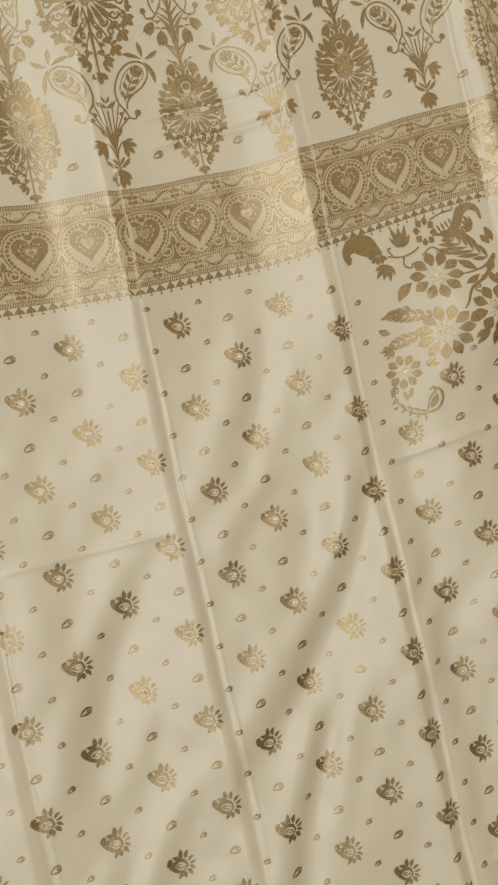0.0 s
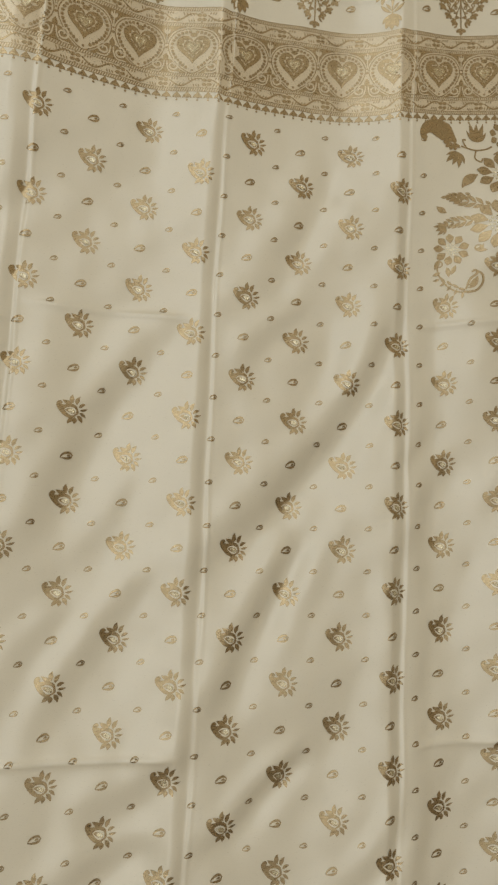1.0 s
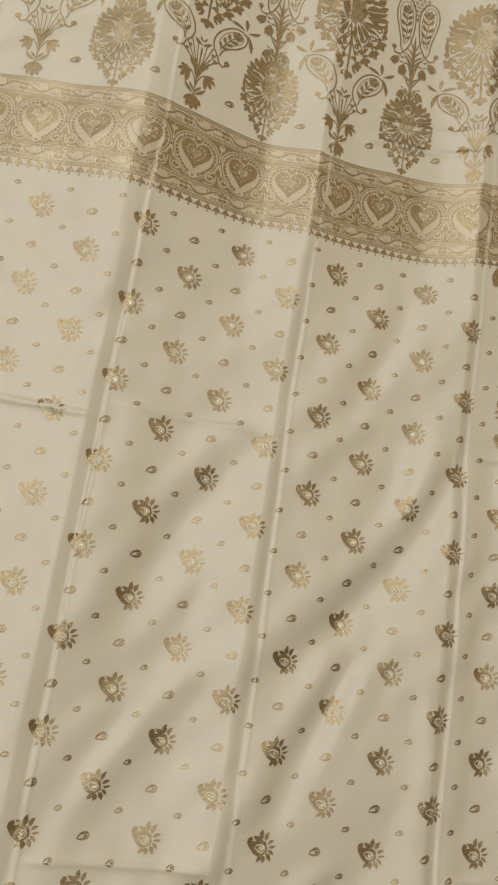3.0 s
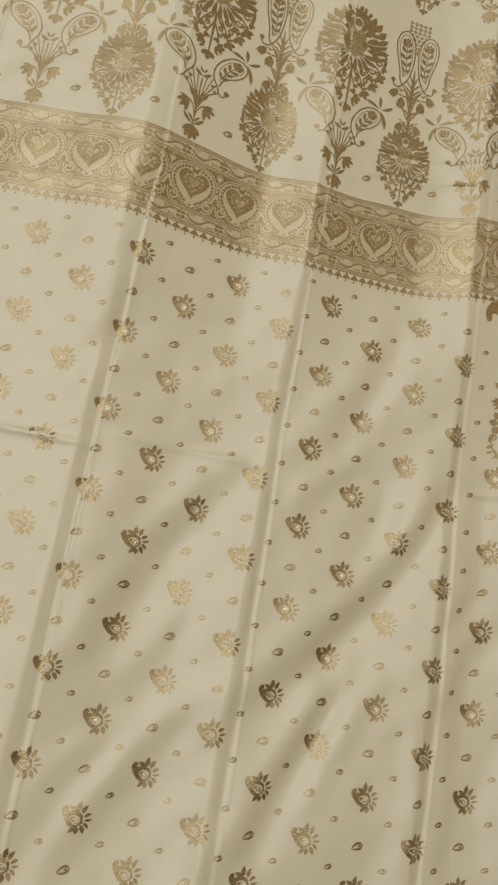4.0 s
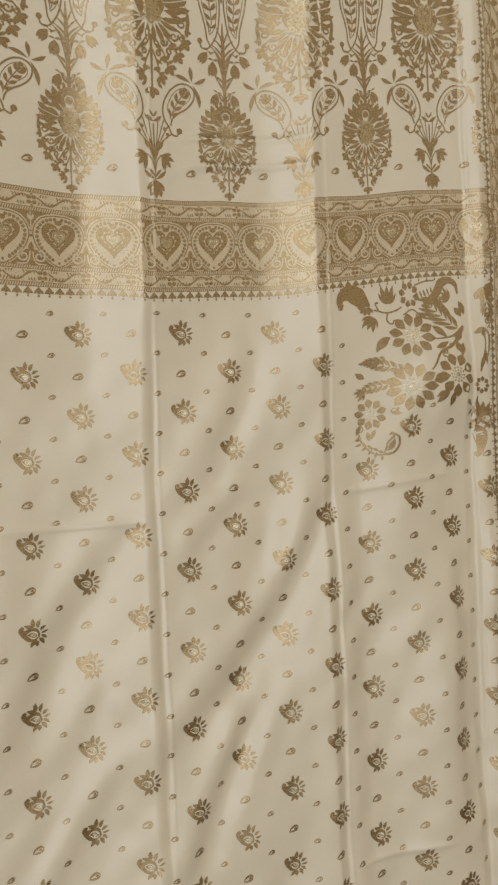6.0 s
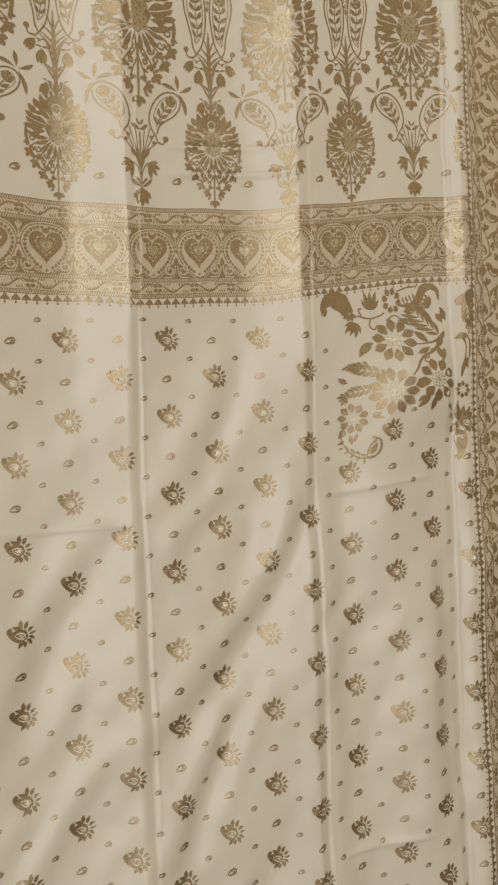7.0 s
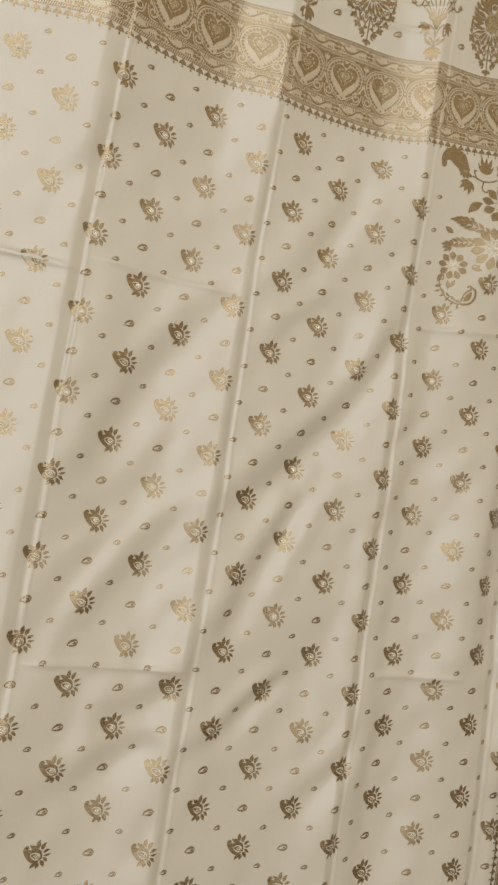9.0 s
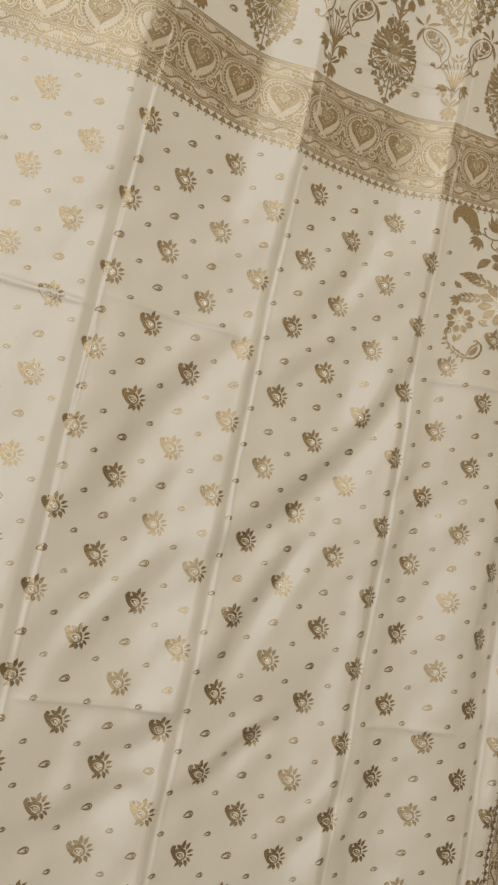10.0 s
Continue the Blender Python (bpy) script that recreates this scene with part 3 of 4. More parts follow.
for k in range(-20, 8):
    u = HEART_AT + HEART * k
    if u < LEFT + 0.03 or u > EDGE - 0.012:
        continue
    at = (u, 1.4914)
    body = Weave()
    heart_ring(body, (u, 1.4920), 0.0124, 0.0)
    heart = body.lay("heart", ZARI, band)
    one = Weave()
    heart_ring(one, (u, 1.4924), 0.0078, 0.0070, n=32, teeth=1, lift=0.00040)
    one.lay("scallop", TISSUE, heart)
    one = Weave()
    heart_ring(one, (u, 1.4926), 0.0052, 0.0, n=20, lift=0.00046)
    one.lay("heart_core", ZARI_MID, heart)
    one = Weave()
    heart_ring(one, (u, 1.4926), 0.0034, 0.0026, n=18, lift=0.00058)
    one.lay("seed", ZARI_PALE, heart)
    one = Weave()
    one.ring((u, 1.5036), 0.0023, n=10, shape=lambda a: 1 + 0.2 * np.cos(2 * a))
    one.lay("bud", ZARI, heart)
    frames_rest.add(HEART_FRAME, at)
    beads_rest.add(BEADS, at)
    pale_rest.add(HEART_PALE, at)
tagged(frames_rest.lay("arch_and_foot", ZARI, band), kind="stuff")
tagged(beads_rest.lay("beading", ZARI, band), kind="stuff")
tagged(pale_rest.lay("pale_scroll", TISSUE, band), kind="stuff")


# ---------------------------------------------------------------- the large motifs of the end-piece
def trefoil(d, at, angle, size, name="leaf"):
    for off, k in ((-48, 0.85), (0, 1.0), (48, 0.85)):
        d.petal(at, angle + off, 0.0054 * size * k, 0.0027 * size, blunt=0.66, n=5, name=name)


def tulip(d, at, angle, size):
    c, s = math.cos(math.radians(angle)), math.sin(math.radians(angle))
    for off in (-20, 0, 20):
        d.petal(at, angle + off, 0.0105 * size, 0.0040 * size, bend=-off * 0.9, blunt=0.5, n=6, name="petal")
    d.petal((at[0] - c * 0.001, at[1] - s * 0.001), angle + 115, 0.004 * size, 0.0014 * size, bend=-50, n=4)
    d.petal((at[0] - c * 0.001, at[1] - s * 0.001), angle - 115, 0.004 * size, 0.0014 * size, bend=50, n=4)


def pendant():
    """A bulb-shaped hanging bouquet; its flower's heart at the origin, its tip 0.050 below."""
    d = Weave()
    k = 0.00019

    def q(x, y):
        return (x * k, y * k)

    d.ring(q(0, 8), 44 * k, n=20, shape=lambda a: 1 + 0.06 * np.cos(6 * a), name="disc")
    arc = np.radians(np.linspace(-10, 190, 22))          # the crown: a dark shell with open arcs
    d.ring(q(0, 90), 15 * k, n=14, name="disc")
    for r, half in ((41, 8), (25, 6.5)):
        d.ribbon(np.column_stack([r * np.cos(arc), 92 + r * np.sin(arc)]) * k, half * k, name="arc")
    for n in range(9):
        a = 2 + 22 * n
        c, s = math.cos(math.radians(a)), math.sin(math.radians(a))
        d.petal(q(48 * c, 92 + 46 * s), a + (12 if a < 90 else -12), 24 * k, 15 * k, bend=20 if a < 90 else -20, n=5)
    for s in (1, -1):
        def turn(a):
            return a if s > 0 else 180 - a
        for x, y, a, length, wide, bend in ((46, 96, 60, 44, 24, 20), (62, 82, 44, 46, 26, 26), (76, 62, 30, 46, 26, 36), (84, 44, 14, 42, 22, 40), (84, 10, -10, 46, 20, 34), (66, -12, -26, 52, 18, 44), (50, 62, 6, 44, 16, 10), (30, 74, 40, 30, 16, 0), (46, -2, -4, 58, 20, 18), (48, -22, -18, 58, 15, 30), (92, 22, 20, 34, 14, 40), (90, -24, 10, 36, 13, 50)):
            d.petal(q(s * x, y), turn(a), length * k, wide * k, bend=bend * s, n=6)
        d.veined(q(s * 20, 48), turn(54), 80 * k, 44 * k, bend=8 * s)
        d.veined(q(s * 40, 22), turn(10), 72 * k, 42 * k, bend=10 * s)
        # the tall side leaf that curls up, with a spiral inside it
        d.petal(q(s * 112, -58), turn(70), 84 * k, 13 * k, bend=46 * s, blunt=0.3)
        for x, y, r, start, h in ((100, -34, 17, 60, 1), (74, -74, 15, 30, -1), (40, -96, 13, 30, -1), (24, -132, 10, 60, 1), (58, -122, 12, 40, 1), (98, -76, 11, 80, -1)):
            d.spiral(q(s * x, y), r * k, 1.2, turn(start), 3.6 * k, hand=h * s, n=12)
        # lotus petals under the flower
        for a, length, wide, bend in ((-84, 62, 15, -6), (-66, 66, 16, 4), (-48, 66, 16, 10), (-30, 64, 15, 18), (-14, 60, 14, 26)):
            d.petal(q(s * 4 + 30 * math.cos(math.radians(a)) * s, -18 + 30 * math.sin(math.radians(a))), turn(a), length * k, wide * 1.02 * k, bend=bend * s, blunt=0.5, name="petal")
        # stems and three-lobed leaves that fill the cone
        for pts in (((2, -120), (18, -160), (26, -196)), ((10, -84), (40, -130), (54, -170)), ((40, -70), (70, -100), (84, -128)), ((70, -44), (96, -62), (108, -90))):
            d.ribbon(curve(*[q(s * x, y) for x, y in pts], n=9), 2.6 * k)
        for x, y, a, z in ((108, -92, -50, 1.05), (84, -132, -52, 1.05), (56, -172, -56, 1.0), (28, -204, -60, 0.9), (116, -62, -10, 0.7), (68, -104, -60, 0.7), (38, -146, -66, 0.65), (16, -180, -75, 0.55)):
            trefoil(d, q(s * x * 0.94, y + 8), turn(a), z * 1.12)
        for x, y, a, length in ((92, -102, 210, 22), (70, -146, 205, 22), (42, -184, 205, 20), (14, -150, -40, 20), (12, -104, -50, 22), (50, -148, 70, 22), (92, -118, 80, 20), (30, -112, 250, 20), (18, -214, -60, 20)):
            d.petal(q(s * x, y), turn(a), length * 1.15 * k, 10.5 * k, bend=30 * s, n=5)
    d.ribbon(curve(q(0, -80), q(0, -170), q(0, -236), n=9), np.linspace(4.5, 2.6, 9) * k)
    trefoil(d, q(0, -232), -90, 1.2)
    return d


def rosette():
    """The two blossoms at the heart of the bouquet, one over the other."""
    d = Weave()
    k = 0.00019
    for x0, y0, r, n, turn in ((0, 34, 26, 6, 0), (2, -16, 24, 6, 30)):
        for j in range(n):
            a = math.radians(360 * j / n + turn)
            d.ring(((x0 + r * math.cos(a)) * k, (y0 + 0.82 * r * math.sin(a)) * k), 12.5 * k, 3.0 * k, n=10, lift=0.00045, name="petal")
        d.ring((x0 * k, y0 * k), 9 * k, n=10, lift=0.00045, name="centre")
    return d


def sprig(d, pts, k, s, leaf, count=5):
    """A stem through points with paired leaves, a seed row and a blossom at its end."""
    line = curve(*[(s * x * k, y * k) for x, y in pts], n=4 * count + 1)
    d.ribbon(line, 2.0 * k)
    for j in range(1, count + 1):
        at, q = line[4 * j], line[4 * j] - line[4 * j - 2]
        turn = math.degrees(math.atan2(q[1], q[0]))
        size = leaf * (0.7 + 0.5 * math.sin(math.pi * j / (count + 0.6)))
        for h in (1, -1):
            d.petal(line[4 * j - 2], turn + h * 56, size * k, size * 0.42 * k, bend=-h * 42, blunt=0.55, n=6)
    d.flower(line[-1], leaf * 0.55 * k, 5, leaf * 0.36 * k, heart=0.15)


def long_paisley(d, s):
    """A tall upright paisley on its curled foot, a sprig inside its double line."""
    k = 0.00019
    loop = [(104, 262), (98, 240), (74, 236), (52, 256), (28, 300), (14, 370), (10, 450), (22, 520), (56, 556), (92, 540), (108, 490), (104, 430), (88, 370), (76, 320), (72, 280), (58, 250)]
    d.ribbon(curve(*[(s * x * k, y * k) for x, y in loop], n=52), 3.4 * k, name="outline")
    d.ring((s * 106 * k, 268 * k), 12 * k, n=10, shape=lambda a: 1 + 0.15 * np.cos(a), name="curl")
    inner = [(60, 296), (38, 322), (26, 380), (23, 450), (34, 508), (58, 536), (84, 524), (94, 484), (90, 430), (76, 376), (64, 330), (60, 296)]
    d.ribbon(curve(*[(s * x * k, y * k) for x, y in inner], n=38), 1.8 * k, name="outline")
    sprig(d, ((56, 310), (48, 360), (56, 420), (54, 470), (60, 500)), k, s, 36, 6)


def stem_with_tulips():
    """Rises from a pendant: its origin is the pendant's crown; two upright paisleys crown it."""
    d = Weave()
    k = 0.00019
    d.ribbon(curve((2 * k, 0), (0, 130 * k), (-2 * k, 250 * k), (-2 * k, 350 * k), n=14), np.interp(np.linspace(0, 1, 14), (0, 0.3, 0.75, 1), (5, 10, 8, 2)) * k, name="trunk")
    for s in (1, -1):
        def turn(a):
            return a if s > 0 else 180 - a
        for x, y, a, z in ((34, 40, -70, 1.0), (48, 172, -86, 1.15), (74, 208, -52, 1.05)):
            tulip(d, (s * x * k, (y + 14) * k), turn(a), z)
        for pts in (((2, 6), (10, 44), (28, 54)), ((4, 110), (22, 186), (40, 190)), ((4, 150), (30, 224), (62, 214))):
            d.ribbon(curve(*[(s * x * k, y * k) for x, y in pts], n=9), 2.6 * k)
        for y, a, length, wide, bend in ((20, 40, 52, 9, 50), (64, 66, 80, 9, -20), (96, 58, 58, 10, -50), (150, 72, 110, 8, -22), (178, 66, 96, 8, -38), (206, 62, 76, 9, -46), (236, 64, 66, 8, -40), (262, 76, 84, 7, -20)):
            d.petal((s * 3 * k, y * k), turn(a), length * k, wide * k, bend=bend * s, blunt=0.3, n=8)
        long_paisley(d, s)
    return d


def slant_paisley(d, s):
    """A leaning paisley between leaf stem and tulips: double line, curled foot, sprig, and leaves at its crown."""
    k = 0.00019
    loop = [(92, 286), (84, 270), (66, 280), (58, 306), (42, 334), (36, 372), (44, 414), (66, 456), (98, 484), (132, 486), (154, 462), (150, 424), (126, 390), (94, 366), (72, 342), (64, 312)]
    d.ribbon(curve(*[(s * 1.2 * x * k, (y - 10) * k) for x, y in loop], n=52), 3.4 * k, name="outline")
    d.ring((s * 114 * k, 282 * k), 13 * k, n=10, name="curl")
    inner = [(64, 352), (54, 378), (60, 410), (78, 446), (104, 468), (128, 470), (140, 450), (136, 426), (114, 402), (84, 378), (64, 352)]
    d.ribbon(curve(*[(s * 1.2 * x * k, (y - 10) * k) for x, y in inner], n=34), 1.5 * k, name="outline")
    sprig(d, ((74, 330), (90, 366), (110, 400), (132, 430), (146, 444)), k, s, 33, 5)
    for a, length, wide, bend in ((92, 62, 18, 14), (148, 74, 17, 34), (12, 62, 17, 34), (-58, 96, 18, -34)):
        t = a if s > 0 else 180 - a
        d.petal((s * (176 + 8 * math.cos(math.radians(a))) * k, (482 + 8 * math.sin(math.radians(a))) * k), t, length * k, wide * k, bend=bend * s, blunt=0.62, n=7, name="leaf")


def leaf_stem():
    """The leafy drop between two pendants: its tip at the origin, and a fork of two paisleys on top."""
    d = Weave()
    k = 0.00019
    d.ribbon(curve((0, 60 * k), (0, 180 * k), (0, 300 * k), n=10), np.linspace(2.6, 3.4, 10) * k)
    for a, length, wide in ((-90, 74, 24), (-114, 70, 22), (-66, 70, 22), (-142, 56, 17), (-38, 56, 17)):
        d.petal((0, 72 * k), a, length * k, wide * k, bend=(a + 90) * -0.5, blunt=0.66, name="petal")
    for s in (1, -1):
        def turn(a):
            return a if s > 0 else 180 - a
        for a, length, wide in ((-44, 62, 18), (-72, 64, 19), (-14, 58, 18), (16, 46, 13)):
            d.petal((s * 30 * k, 176 * k), turn(a), length * k, wide * k, bend=-18 * s, blunt=0.66, n=7, name="petal")
        d.ribbon(curve((0, 110 * k), (s * 10 * k, 150 * k), (s * 30 * k, 178 * k), n=8), 2.6 * k)
        for y, a, length, wide, bend in ((76, 30, 58, 15, 26), (86, 62, 40, 11, -20), (192, 34, 62, 18, 46), (206, 54, 40, 10, 20)):
            d.petal((s * 3 * k, y * k), turn(a), length * k, wide * k, bend=bend * s, blunt=0.55, n=7)
        # the vase of slender lines that opens towards the paisleys
        for x1, y1, x2, y2, half in ((9, 240, 22, 334, 2.2), (17, 250, 46, 322, 2.4), (26, 250, 64, 298, 2.8), (32, 240, 78, 268, 3.0)):
            d.ribbon(curve((s * 2 * k, 150 * k), (s * x1 * 0.8 * k, (y1 - 30) * k), (s * x1 * 1.4 * k, y1 * k), (s * x2 * k, y2 * k), n=14), np.linspace(1.6, half, 14) * k)
        for x, y in ((62, 264), (50, 286)):
            d.ring((s * x * k, y * k), 8 * k, n=8, name="curl")
        d.petal((0, 312 * k), turn(20), 46 * k, 15 * k, bend=34 * s, n=6)
        d.petal((0, 330 * k), turn(50), 30 * k, 10 * k, bend=20 * s, n=5)
        slant_paisley(d, s)
    return d


def lattice_drop():
    """A pointed drop filled with small diamonds."""
    d = Weave()
    for row in range(7):
        n = min(row + 1, 5)
        for k in range(n):
            d.ring(((k - (n - 1) / 2) * 0.0046, 0.004 + row * 0.0043), 0.0020, 0.0009, n=4, name="diamond")
    d.petal((0, 0.002), -90, 0.006, 0.002)
    return d


PENDANT, ROSETTE, TULIPS, LEAF_STEM, LATTICE = pendant(), rosette(), stem_with_tulips(), leaf_stem(), lattice_drop()
REPEAT, PENDANT_AT, TIER = 0.1225, 0.0695, 0.205
far_work = Weave()


def clip(drawing, at, size):
    """The drawing's pieces that end before the border."""
    out = Weave()
    one = Weave()
    one.add(drawing, at, 0, size)
    start = 0
    for p, f, name in zip(one.p, one.f, one.names):
        if p[:, 0].max() < EDGE - 0.001:
            out.quads(p[:, :2], f - start, p[0, 2], name)
        start += len(p)
    return out


def place_motif(name, drawing, at, size, close, core=None, label=""):
    drawing, core, at, size = clip(drawing, at, size), core and clip(core, at, size), (0, 0), 1.0
    if not drawing.p:
        return
    if not close:
        far_work.add(drawing, at, 0, size)
        if core and core.p:
            far_work.add(core, at, 0, size)
        return
    whole = Weave()
    whole.add(drawing, at, 0, size)
    head = Weave()
    head.p, head.f, head.names = whole.p[:1], whole.f[:1], whole.names[:1]
    ob = tagged(head.lay(name, ZARI, sari), label)
    rest_of = Weave()
    for p, f, n in zip(whole.p[1:], whole.f[1:], whole.names[1:]):
        rest_of.p.append(p)
        rest_of.f.append(f - len(whole.p[0]))
        rest_of.names.append(n)
    rest_of.lay_pieces(ZARI, ob)
    if core and core.p:
        mid = Weave()
        mid.add(core, at, 0, size)
        mid.lay_pieces(ZARI_MID, ob)


for k in range(-7, 3):
    for tier in range(3):
        up = TIER * tier
        for half in (0, 1):
            u = PENDANT_AT + REPEAT * (k + 0.5 * half)
            if u < LEFT + 0.03 or u > EDGE + 0.012:
                continue
            close = tier == 0 and u > -0.40
            if not half:
                place_motif("pendant_motif", PENDANT, (u, 1.5775 + up), 1.0, close, ROSETTE, "bulb-shaped bouquet woven in gold")
                place_motif("tulip_stem_motif", TULIPS, (u, 1.6030 + up), 1.0, close, None, "stem of tulips and two paisleys in gold")
                place_motif("lattice_motif", LATTICE, (u, 1.6900 + up), 1.0, close, None, "pointed drop of gold diamonds")
            else:
                place_motif("leaf_stem_motif", LEAF_STEM, (u, 1.5275 + up), 1.0, close, None, "leafy stem forking into two paisleys")
                place_motif("pendant_motif", PENDANT, (u, 1.6730 + up), 1.38, close, ROSETTE, "large bulb-shaped bouquet woven in gold")
            # the single drops on the ground between
        for s in (1, -1):
            u = PENDANT_AT + REPEAT * k + s * 0.0305
            if LEFT + 0.02 < u < EDGE - 0.01:
                one = Weave()
                one.add(DROP_BIG, (u, 1.548 + up), 0, 1.0)
                one.lay("drop_motif", ZARI, sari)
tagged(far_work.lay("brocade_of_end_piece", ZARI, sari), kind="stuff")


# ---------------------------------------------------------------- the long border
B0 = EDGE
border = strip("border", B0 + 0.0035, RIGHT - 0.001, HEM + 0.004, TOP - 0.004, TISSUE, sari, 0.00012, du=0.002, dw=0.003, label="border of gold medallions and leaves on tissue ground")
side_work = Weave()
for k in range(330):
    w = HEM + 0.01 + 0.0062 * k
    if w < TOP - 0.01:
        side_work.add(SPADE, (B0, w), -90, 0.9)
for u in (B0 + 0.0042, B0 + 0.0140, RIGHT - 0.016, RIGHT - 0.004):
    side_work.ribbon(np.column_stack([np.full(690, u), np.linspace(HEM + 0.01, TOP - 0.01, 690)]), 0.0004)
for k in range(70):
    w = HEM + 0.015 + 0.0295 * k
    if w + 0.03 < TOP:
        side_work.add(VINE, (B0 + 0.0092, w), 90)
        side_work.add(VINE, (RIGHT - 0.010, w), 90)
tagged(side_work.lay("border_vine", ZARI, border), kind="stuff")
MID = (B0 + 0.0140 + RIGHT - 0.016) / 2


def medallion_leaves():
    d = Weave()
    for s in (1, -1):
        for k in range(5):
            a = 96 - 34 * k
            r = 0.0155
            c, q = math.cos(math.radians(a)) * s, math.sin(math.radians(a))
            trefoil(d, (c * r * 0.98, q * r), a if s > 0 else 180 - a, 1.15)
        d.ribbon(curve((s * 0.026, 0.026), (s * 0.017, 0.020), (s * 0.006, 0.0235), (0, 0.027), n=12), 0.0006)
        d.ribbon(curve((s * 0.030, -0.016), (s * 0.022, -0.008), (s * 0.024, 0.006), (s * 0.030, 0.014), n=12), 0.0006)
        for x, y, a, z in ((0.0245, 0.012, 70, 1.2), (0.026, -0.004, -30, 1.2), (0.021, -0.018, -60, 1.3), (0.012, -0.022, -80, 1.0), (0.017, 0.0225, 100, 1.0), (0.028, 0.0215, 40, 0.9), (0.028, -0.0225, 10, 0.9)):
            trefoil(d, (s * x, y), a if s > 0 else 180 - a, z * 1.12)
        for x, y, a in ((0.0225, 0.004, 120), (0.024, -0.012, 130), (0.012, 0.0215, 150), (0.008, -0.0205, 210)):
            d.petal((s * x, y), a if s > 0 else 180 - a, 0.0070, 0.0032, bend=25 * s, n=5)
    return d


MEDAL_LEAVES = medallion_leaves()
leaf_work = Weave()
for k in range(42):
    w = HEM + 0.035 + 0.0490 * k
    if w > TOP - 0.03:
        break
    one = Weave()
    heart_ring(one, (MID, w), 0.0165, 0.0140)
    ob = one.lay("medallion", ZARI, border)
    inner = Weave()
    heart_ring(inner, (MID, w), 0.0122, 0.0075, n=36, teeth=1)
    inner.lay("scallop", ZARI, ob)
    seed = Weave()
    heart_ring(seed, (MID, w), 0.0060, 0.0, n=20)
    seed.lay("heart_core", ZARI_MID, ob)
    leaf_work.add(MEDAL_LEAVES, (MID, w))
tagged(leaf_work.lay("border_leaves", ZARI, border), kind="stuff")


# ---------------------------------------------------------------- the corner spray under the band
# drawn in its own units, x to the border and y down from the band, then laid on the cloth
def pen(x, y):
    return (x, -y)


def open_flower(d, x, y, r, n, turn, tall=1.0):
    """A daisy of broad pointed petals with open lines between them."""
    for k in range(n):
        a = turn + 360.0 * k / n
        c, s = math.cos(math.radians(a)), math.sin(math.radians(a))
        d.petal(pen(x + c * r * 0.40, y + s * r * 0.40 * tall), -a, r * 0.62, r * 4.2 / n, blunt=0.58, n=8, name="petal")


def ribbed_leaf(d, x, y, angle, length, wide, bend=0.0, pairs=5):
    """A leaf cut by open veins into pairs of slanting lobes on both sides of its rib."""
    t = np.linspace(0, 1, pairs + 1)
    for k in range(pairs):
        tm = (t[k] + t[k + 1]) / 2
        a = angle + bend * tm
        c, s = math.cos(math.radians(angle + bend * tm / 2)), math.sin(math.radians(angle + bend * tm / 2))
        half = 0.5 * wide * math.sin(math.pi * (0.10 + 0.84 * tm)) ** 0.8
        for h in (1, -1):
            d.petal(pen(x + c * length * t[k] * 0.92, y + s * length * t[k] * 0.92), -(a + h * 40), half * 1.5, length / pairs * 0.60, bend=h * 14, blunt=0.5, n=6, name="leaf")
    a = angle + bend
    c, s = math.cos(math.radians(angle + bend / 2)), math.sin(math.radians(angle + bend / 2))
    d.petal(pen(x + c * length * 0.84, y + s * length * 0.84), -a, length * 0.22, wide * 0.26, n=6, name="leaf")


def tulip_head(d, x, y, angle, size):
    for off, k, wide in ((0, 0.90, 0.30), (-32, 1.0, 0.30), (32, 1.0, 0.30), (-66, 0.8, 0.20), (66, 0.8, 0.20)):
        d.petal(pen(x, y), -(angle + off), size * k, size * wide, bend=off * 0.7, blunt=0.45, n=7, name="petal")


def stroke(d, half, *pts, n=20, name="stem"):
    line = curve(*[pen(x, y) for x, y in pts], n=n)
    d.ribbon(line, np.interp(np.linspace(0, 1, n), np.linspace(0, 1, len(half)), half) if isinstance(half, tuple) else half, name=name)


spray = Weave()
stroke(spray, (4, 33, 33, 24, 16, 13, 9), (262, 158), (222, 134), (190, 122), (160, 122), (138, 138), (134, 158), (146, 168), n=24, name="paisley")
stroke(spray, (3, 30, 27, 15, 10, 8, 3), (722, 640), (737, 668), (742, 700), (742, 735), (736, 760), (726, 768), (722, 755), n=22, name="paisley")
open_flower(spray, 435, 275, 92, 10, 8)
open_flower(spray, 418, 490, 98, 11, 0)
open_flower(spray, 604, 440, 88, 9, 90, 1.08)
open_flower(spray, 262, 598, 62, 9, 20)
open_flower(spray, 430, 115, 42, 8, 10)
open_flower(spray, 738, 470, 36, 8, 0)
for x, y, r, turn in ((246, 158, 32, 100), (724, 645, 30, 230), (738, 60, 50, 60)):   # half-open scalloped flowers
    for k in range(5):
        a = turn - 64 + 32 * k
        c, s = math.cos(math.radians(a)), math.sin(math.radians(a))
        spray.petal(pen(x + c * 6, y + s * 6), -a, r, r * 0.46, blunt=0.74, n=6, name="petal", lift=0.0004)
tulip_head(spray, 338, 148, -92, 66)
tulip_head(spray, 272, 200, 112, 66)
tulip_head(spray, 238, 508, 150, 46)
tulip_head(spray, 742, 606, -84, 78)
tulip_head(spray, 600, 118, -150, 46)
ribbed_leaf(spray, 628, 238, 214, 172, 132, 12, 6)
ribbed_leaf(spray, 388, 418, 196, 160, 62, -10, 6)
ribbed_leaf(spray, 352, 476, 176, 140, 56, -14, 6)
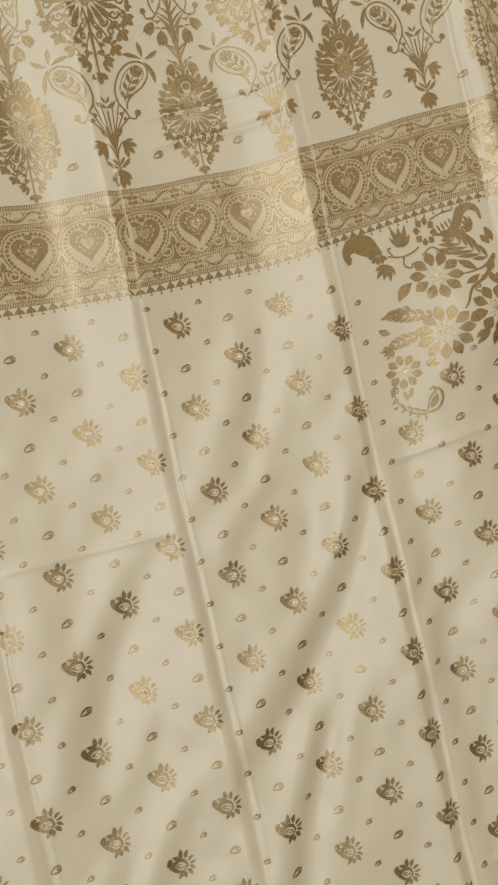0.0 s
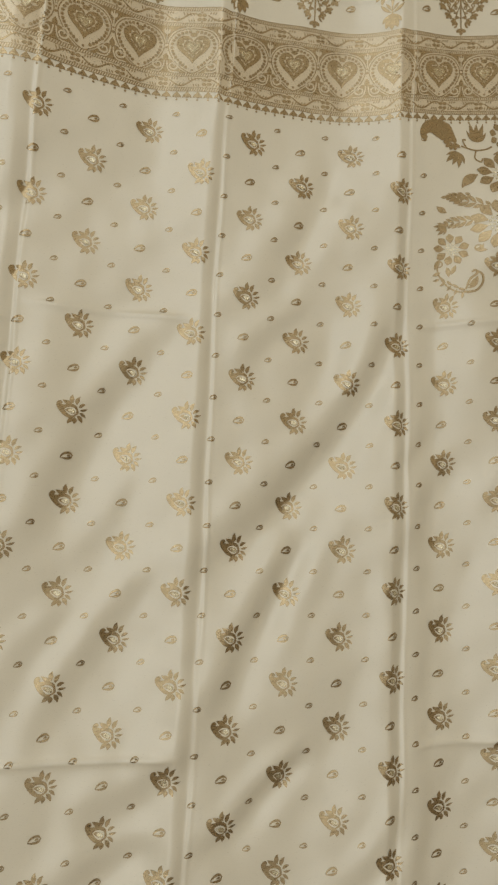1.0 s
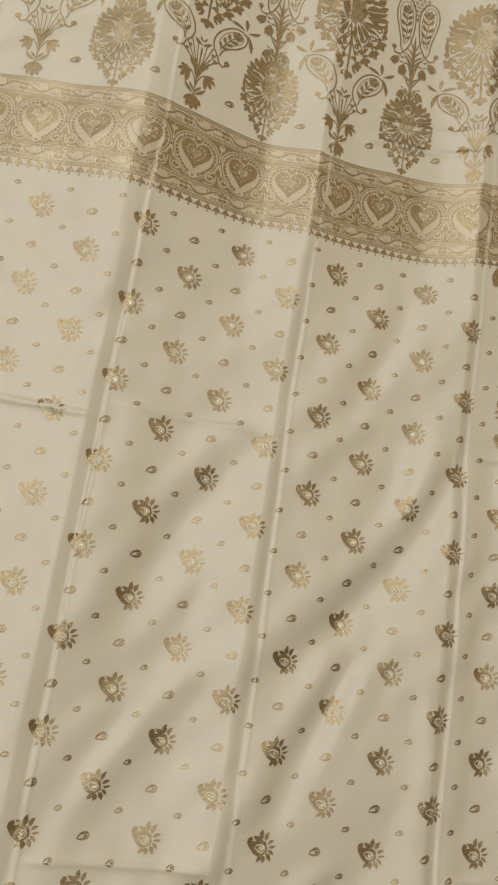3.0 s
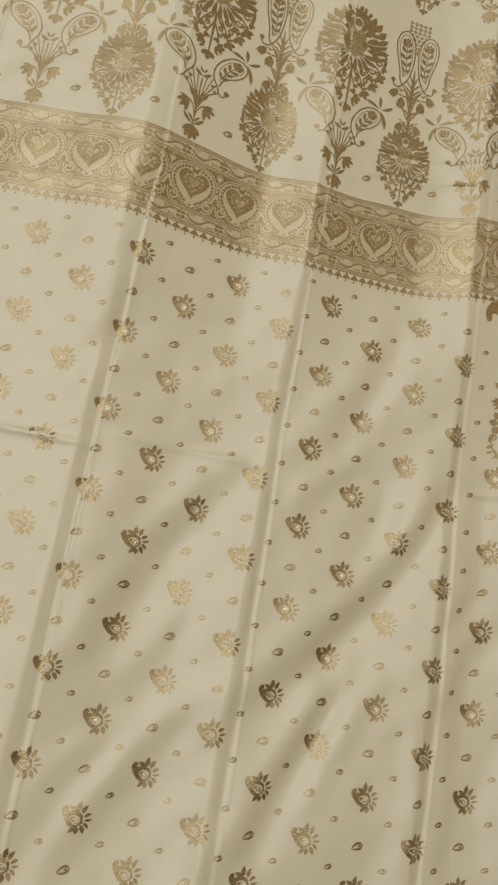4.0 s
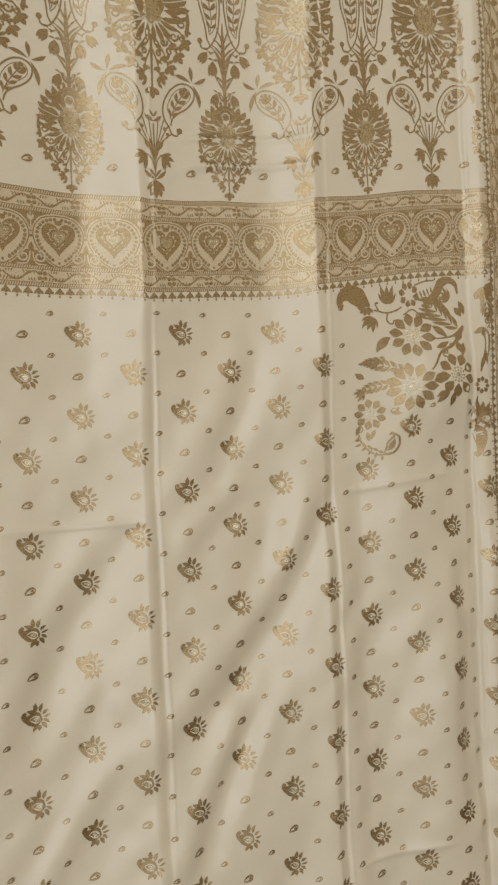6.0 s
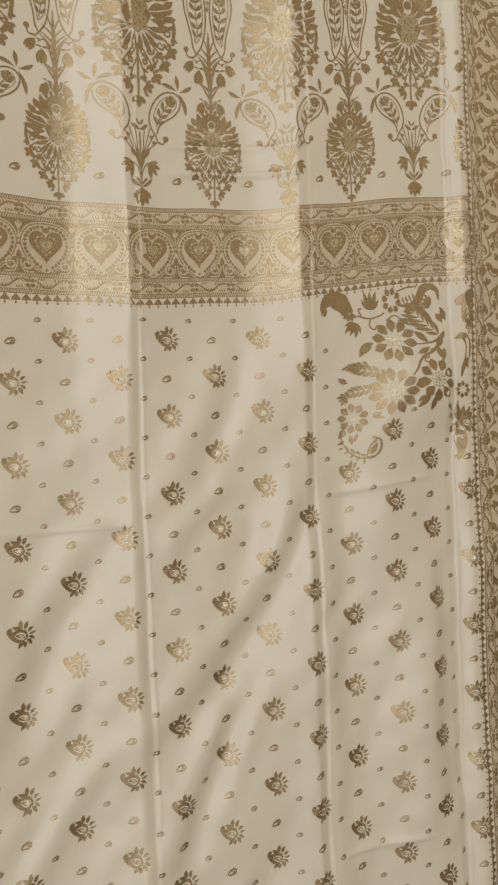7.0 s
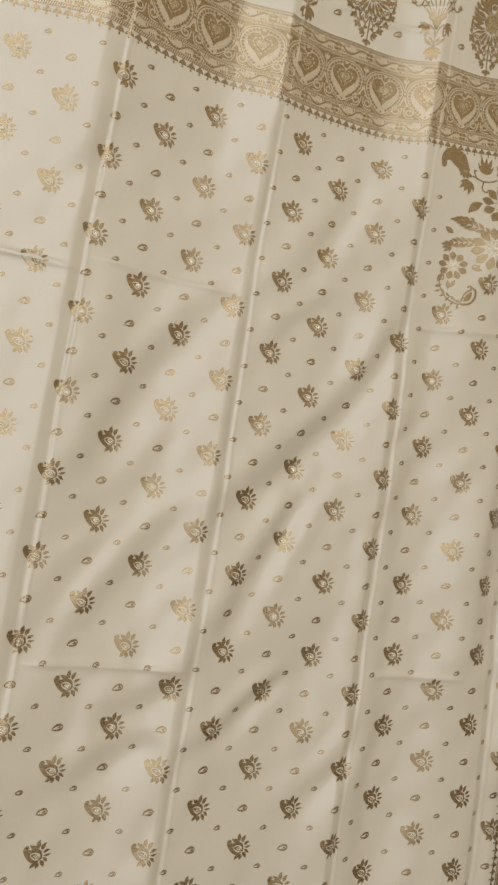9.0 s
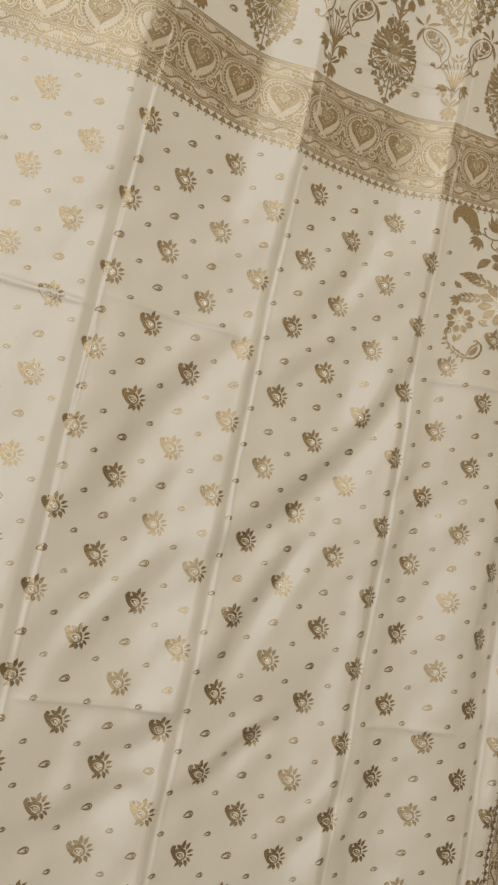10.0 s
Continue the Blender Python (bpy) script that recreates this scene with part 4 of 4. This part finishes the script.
ribbed_leaf(spray, 320, 372, 160, 104, 46, 14, 5)
ribbed_leaf(spray, 742, 70, 70, 120, 74, 18, 5)
for x, y, a, length, wide, bend in ((345, 285, 152, 84, 38, -44), (520, 234, 36, 74, 30, 10), (524, 330, -20, 62, 24, -20), (500, 470, -20, 60, 42, -30), (615, 300, -70, 62, 30, 30), (632, 345, -110, 56, 28, 0),
                                    (645, 300, 100, 60, 26, 0), (566, 500, 120, 74, 24, 20), (556, 512, 160, 50, 22, -20), (590, 512, 100, 62, 26, 10), (548, 530, 140, 44, 18, 0), (470, 180, 30, 40, 22, 30),
                                    (620, 150, 40, 46, 28, 30), (640, 120, 60, 60, 26, 20), (225, 640, 120, 46, 18, -20), (250, 668, 70, 40, 18, 20), (280, 660, 110, 40, 16, 0), (230, 690, 150, 32, 14, 0),
                                    (340, 590, 20, 44, 18, -30), (350, 600, -40, 36, 14, -40), (238, 452, 200, 44, 24, 20), (696, 560, -150, 40, 12, 10), (700, 575, 140, 36, 12, -20), (760, 380, -100, 60, 12, 10)):
    spray.petal(pen(x, y), -a, length, wide, bend=-bend, blunt=0.45, n=8, name="leaf")
# the thick curling leaf along the band, and the one beyond the crease
stroke(spray, (3, 9, 15, 16, 12, 9, 3), (468, 128), (516, 124), (548, 100), (566, 70), (596, 56), (626, 66), (636, 96), n=24, name="leaf")
stroke(spray, (4, 16, 14, 12, 9, 3), (706, 250), (738, 236), (762, 270), (756, 330), (738, 374), (730, 414), n=22, name="leaf")
for k in range(5):
    spray.petal(pen(462 + 15 * k, 104 - 5 * k), -70, 26, 8, bend=20, n=5, name="leaf")
stroke(spray, 2.6, (456, 84), (500, 68), (540, 62))
# stems
stroke(spray, (6, 4, 2.5), (656, 226), (610, 270), (560, 286), (520, 290))
stroke(spray, (7, 5, 3), (652, 236), (598, 312), (540, 348), (510, 400), (492, 424))
stroke(spray, 3.2, (560, 330), (548, 360), (572, 372))
stroke(spray, 3.2, (280, 172), (330, 182), (372, 172), (398, 156))
stroke(spray, 3.0, (300, 176), (286, 150), (298, 146))
stroke(spray, 3.0, (336, 184), (334, 216), (356, 228), (364, 212))
stroke(spray, 3.0, (404, 190), (440, 166), (470, 186), (474, 204))
stroke(spray, 3.0, (214, 652), (224, 700), (256, 744), (300, 764), (346, 756))
stroke(spray, 3.0, (720, 520), (706, 580), (700, 606))
stroke(spray, 2.4, (768, 150), (776, 190), (760, 226))
for x, y, r, a, h in ((590, 318, 12, 0, 1), (560, 346, 10, 90, -1), (470, 186, 13, 180, 1), (222, 660, 14, 90, -1), (352, 590, 16, 0, 1), (760, 196, 12, 90, 1), (540, 396, 11, 200, 1)):
    spray.spiral(pen(x, y), r, 1.2, a, 3.0, hand=h)
# the small open paisley that ends the spray
stroke(spray, (3, 4, 4.5, 4.5, 4, 3), (318, 752), (330, 712), (352, 690), (346, 676), (334, 684), n=16, name="paisley")
stroke(spray, (3, 4.5, 4.5, 4, 3), (346, 676), (372, 694), (372, 730), (348, 758), (312, 762), n=16, name="paisley")
spray.petal(pen(330, 748), 50, 56, 24, bend=30, n=7, name="leaf")
for k in range(5):
    spray.petal(pen(232 + 20 * k, 708 + 13 * k), -60 + 12 * k, 28, 11, bend=20, n=5, name="leaf")
    spray.petal(pen(228 + 20 * k, 716 + 12 * k), -150 + 16 * k, 26, 10, bend=-20, n=5, name="leaf")


def on_cloth(p):
    """From the spray's own units to the cloth's."""
    x, y = p[:, 0].copy(), -p[:, 1]
    p[:, 0] = 0.149 + np.interp(x - 88 - 0.04 * (y - 100), [-100, 575, 800], [-0.0223, 0.128, 0.177])
    p[:, 1] = 1.4752 - 0.000203 * y - 0.0000262 * x


for q in spray.p:
    on_cloth(q)
head = Weave()
head.p, head.f, head.names = spray.p[:1], spray.f[:1], spray.names[:1]
corner = tagged(head.lay("corner_spray", ZARI, sari), "corner spray of gold flowers, leaves and paisleys")
tail = Weave()
tail.p, tail.f, tail.names = spray.p[1:], [f - len(spray.p[0]) for f in spray.f[1:]], spray.names[1:]
tail.lay_pieces(ZARI, corner)
for x, y, r, n in ((435, 275, 36, 9), (418, 490, 38, 9), (604, 440, 34, 8), (262, 598, 24, 8)):
    dots = Weave()
    dots.ring(pen(x, y), r * 0.30, n=10, lift=0.0003, name="flower_centre")
    for ring_r, size, count in ((0.52, 0.13, n), (0.86, 0.15, n + 4)):
        for k in range(count):
            a = 2 * math.pi * k / count
            dots.ring(pen(x + r * ring_r * math.cos(a), y + r * ring_r * math.sin(a)), r * size, n=6, lift=0.0003, name="bead")
    for q in dots.p:
        on_cloth(q)
    dots.lay("flower_centre", ZARI_PALE, corner)
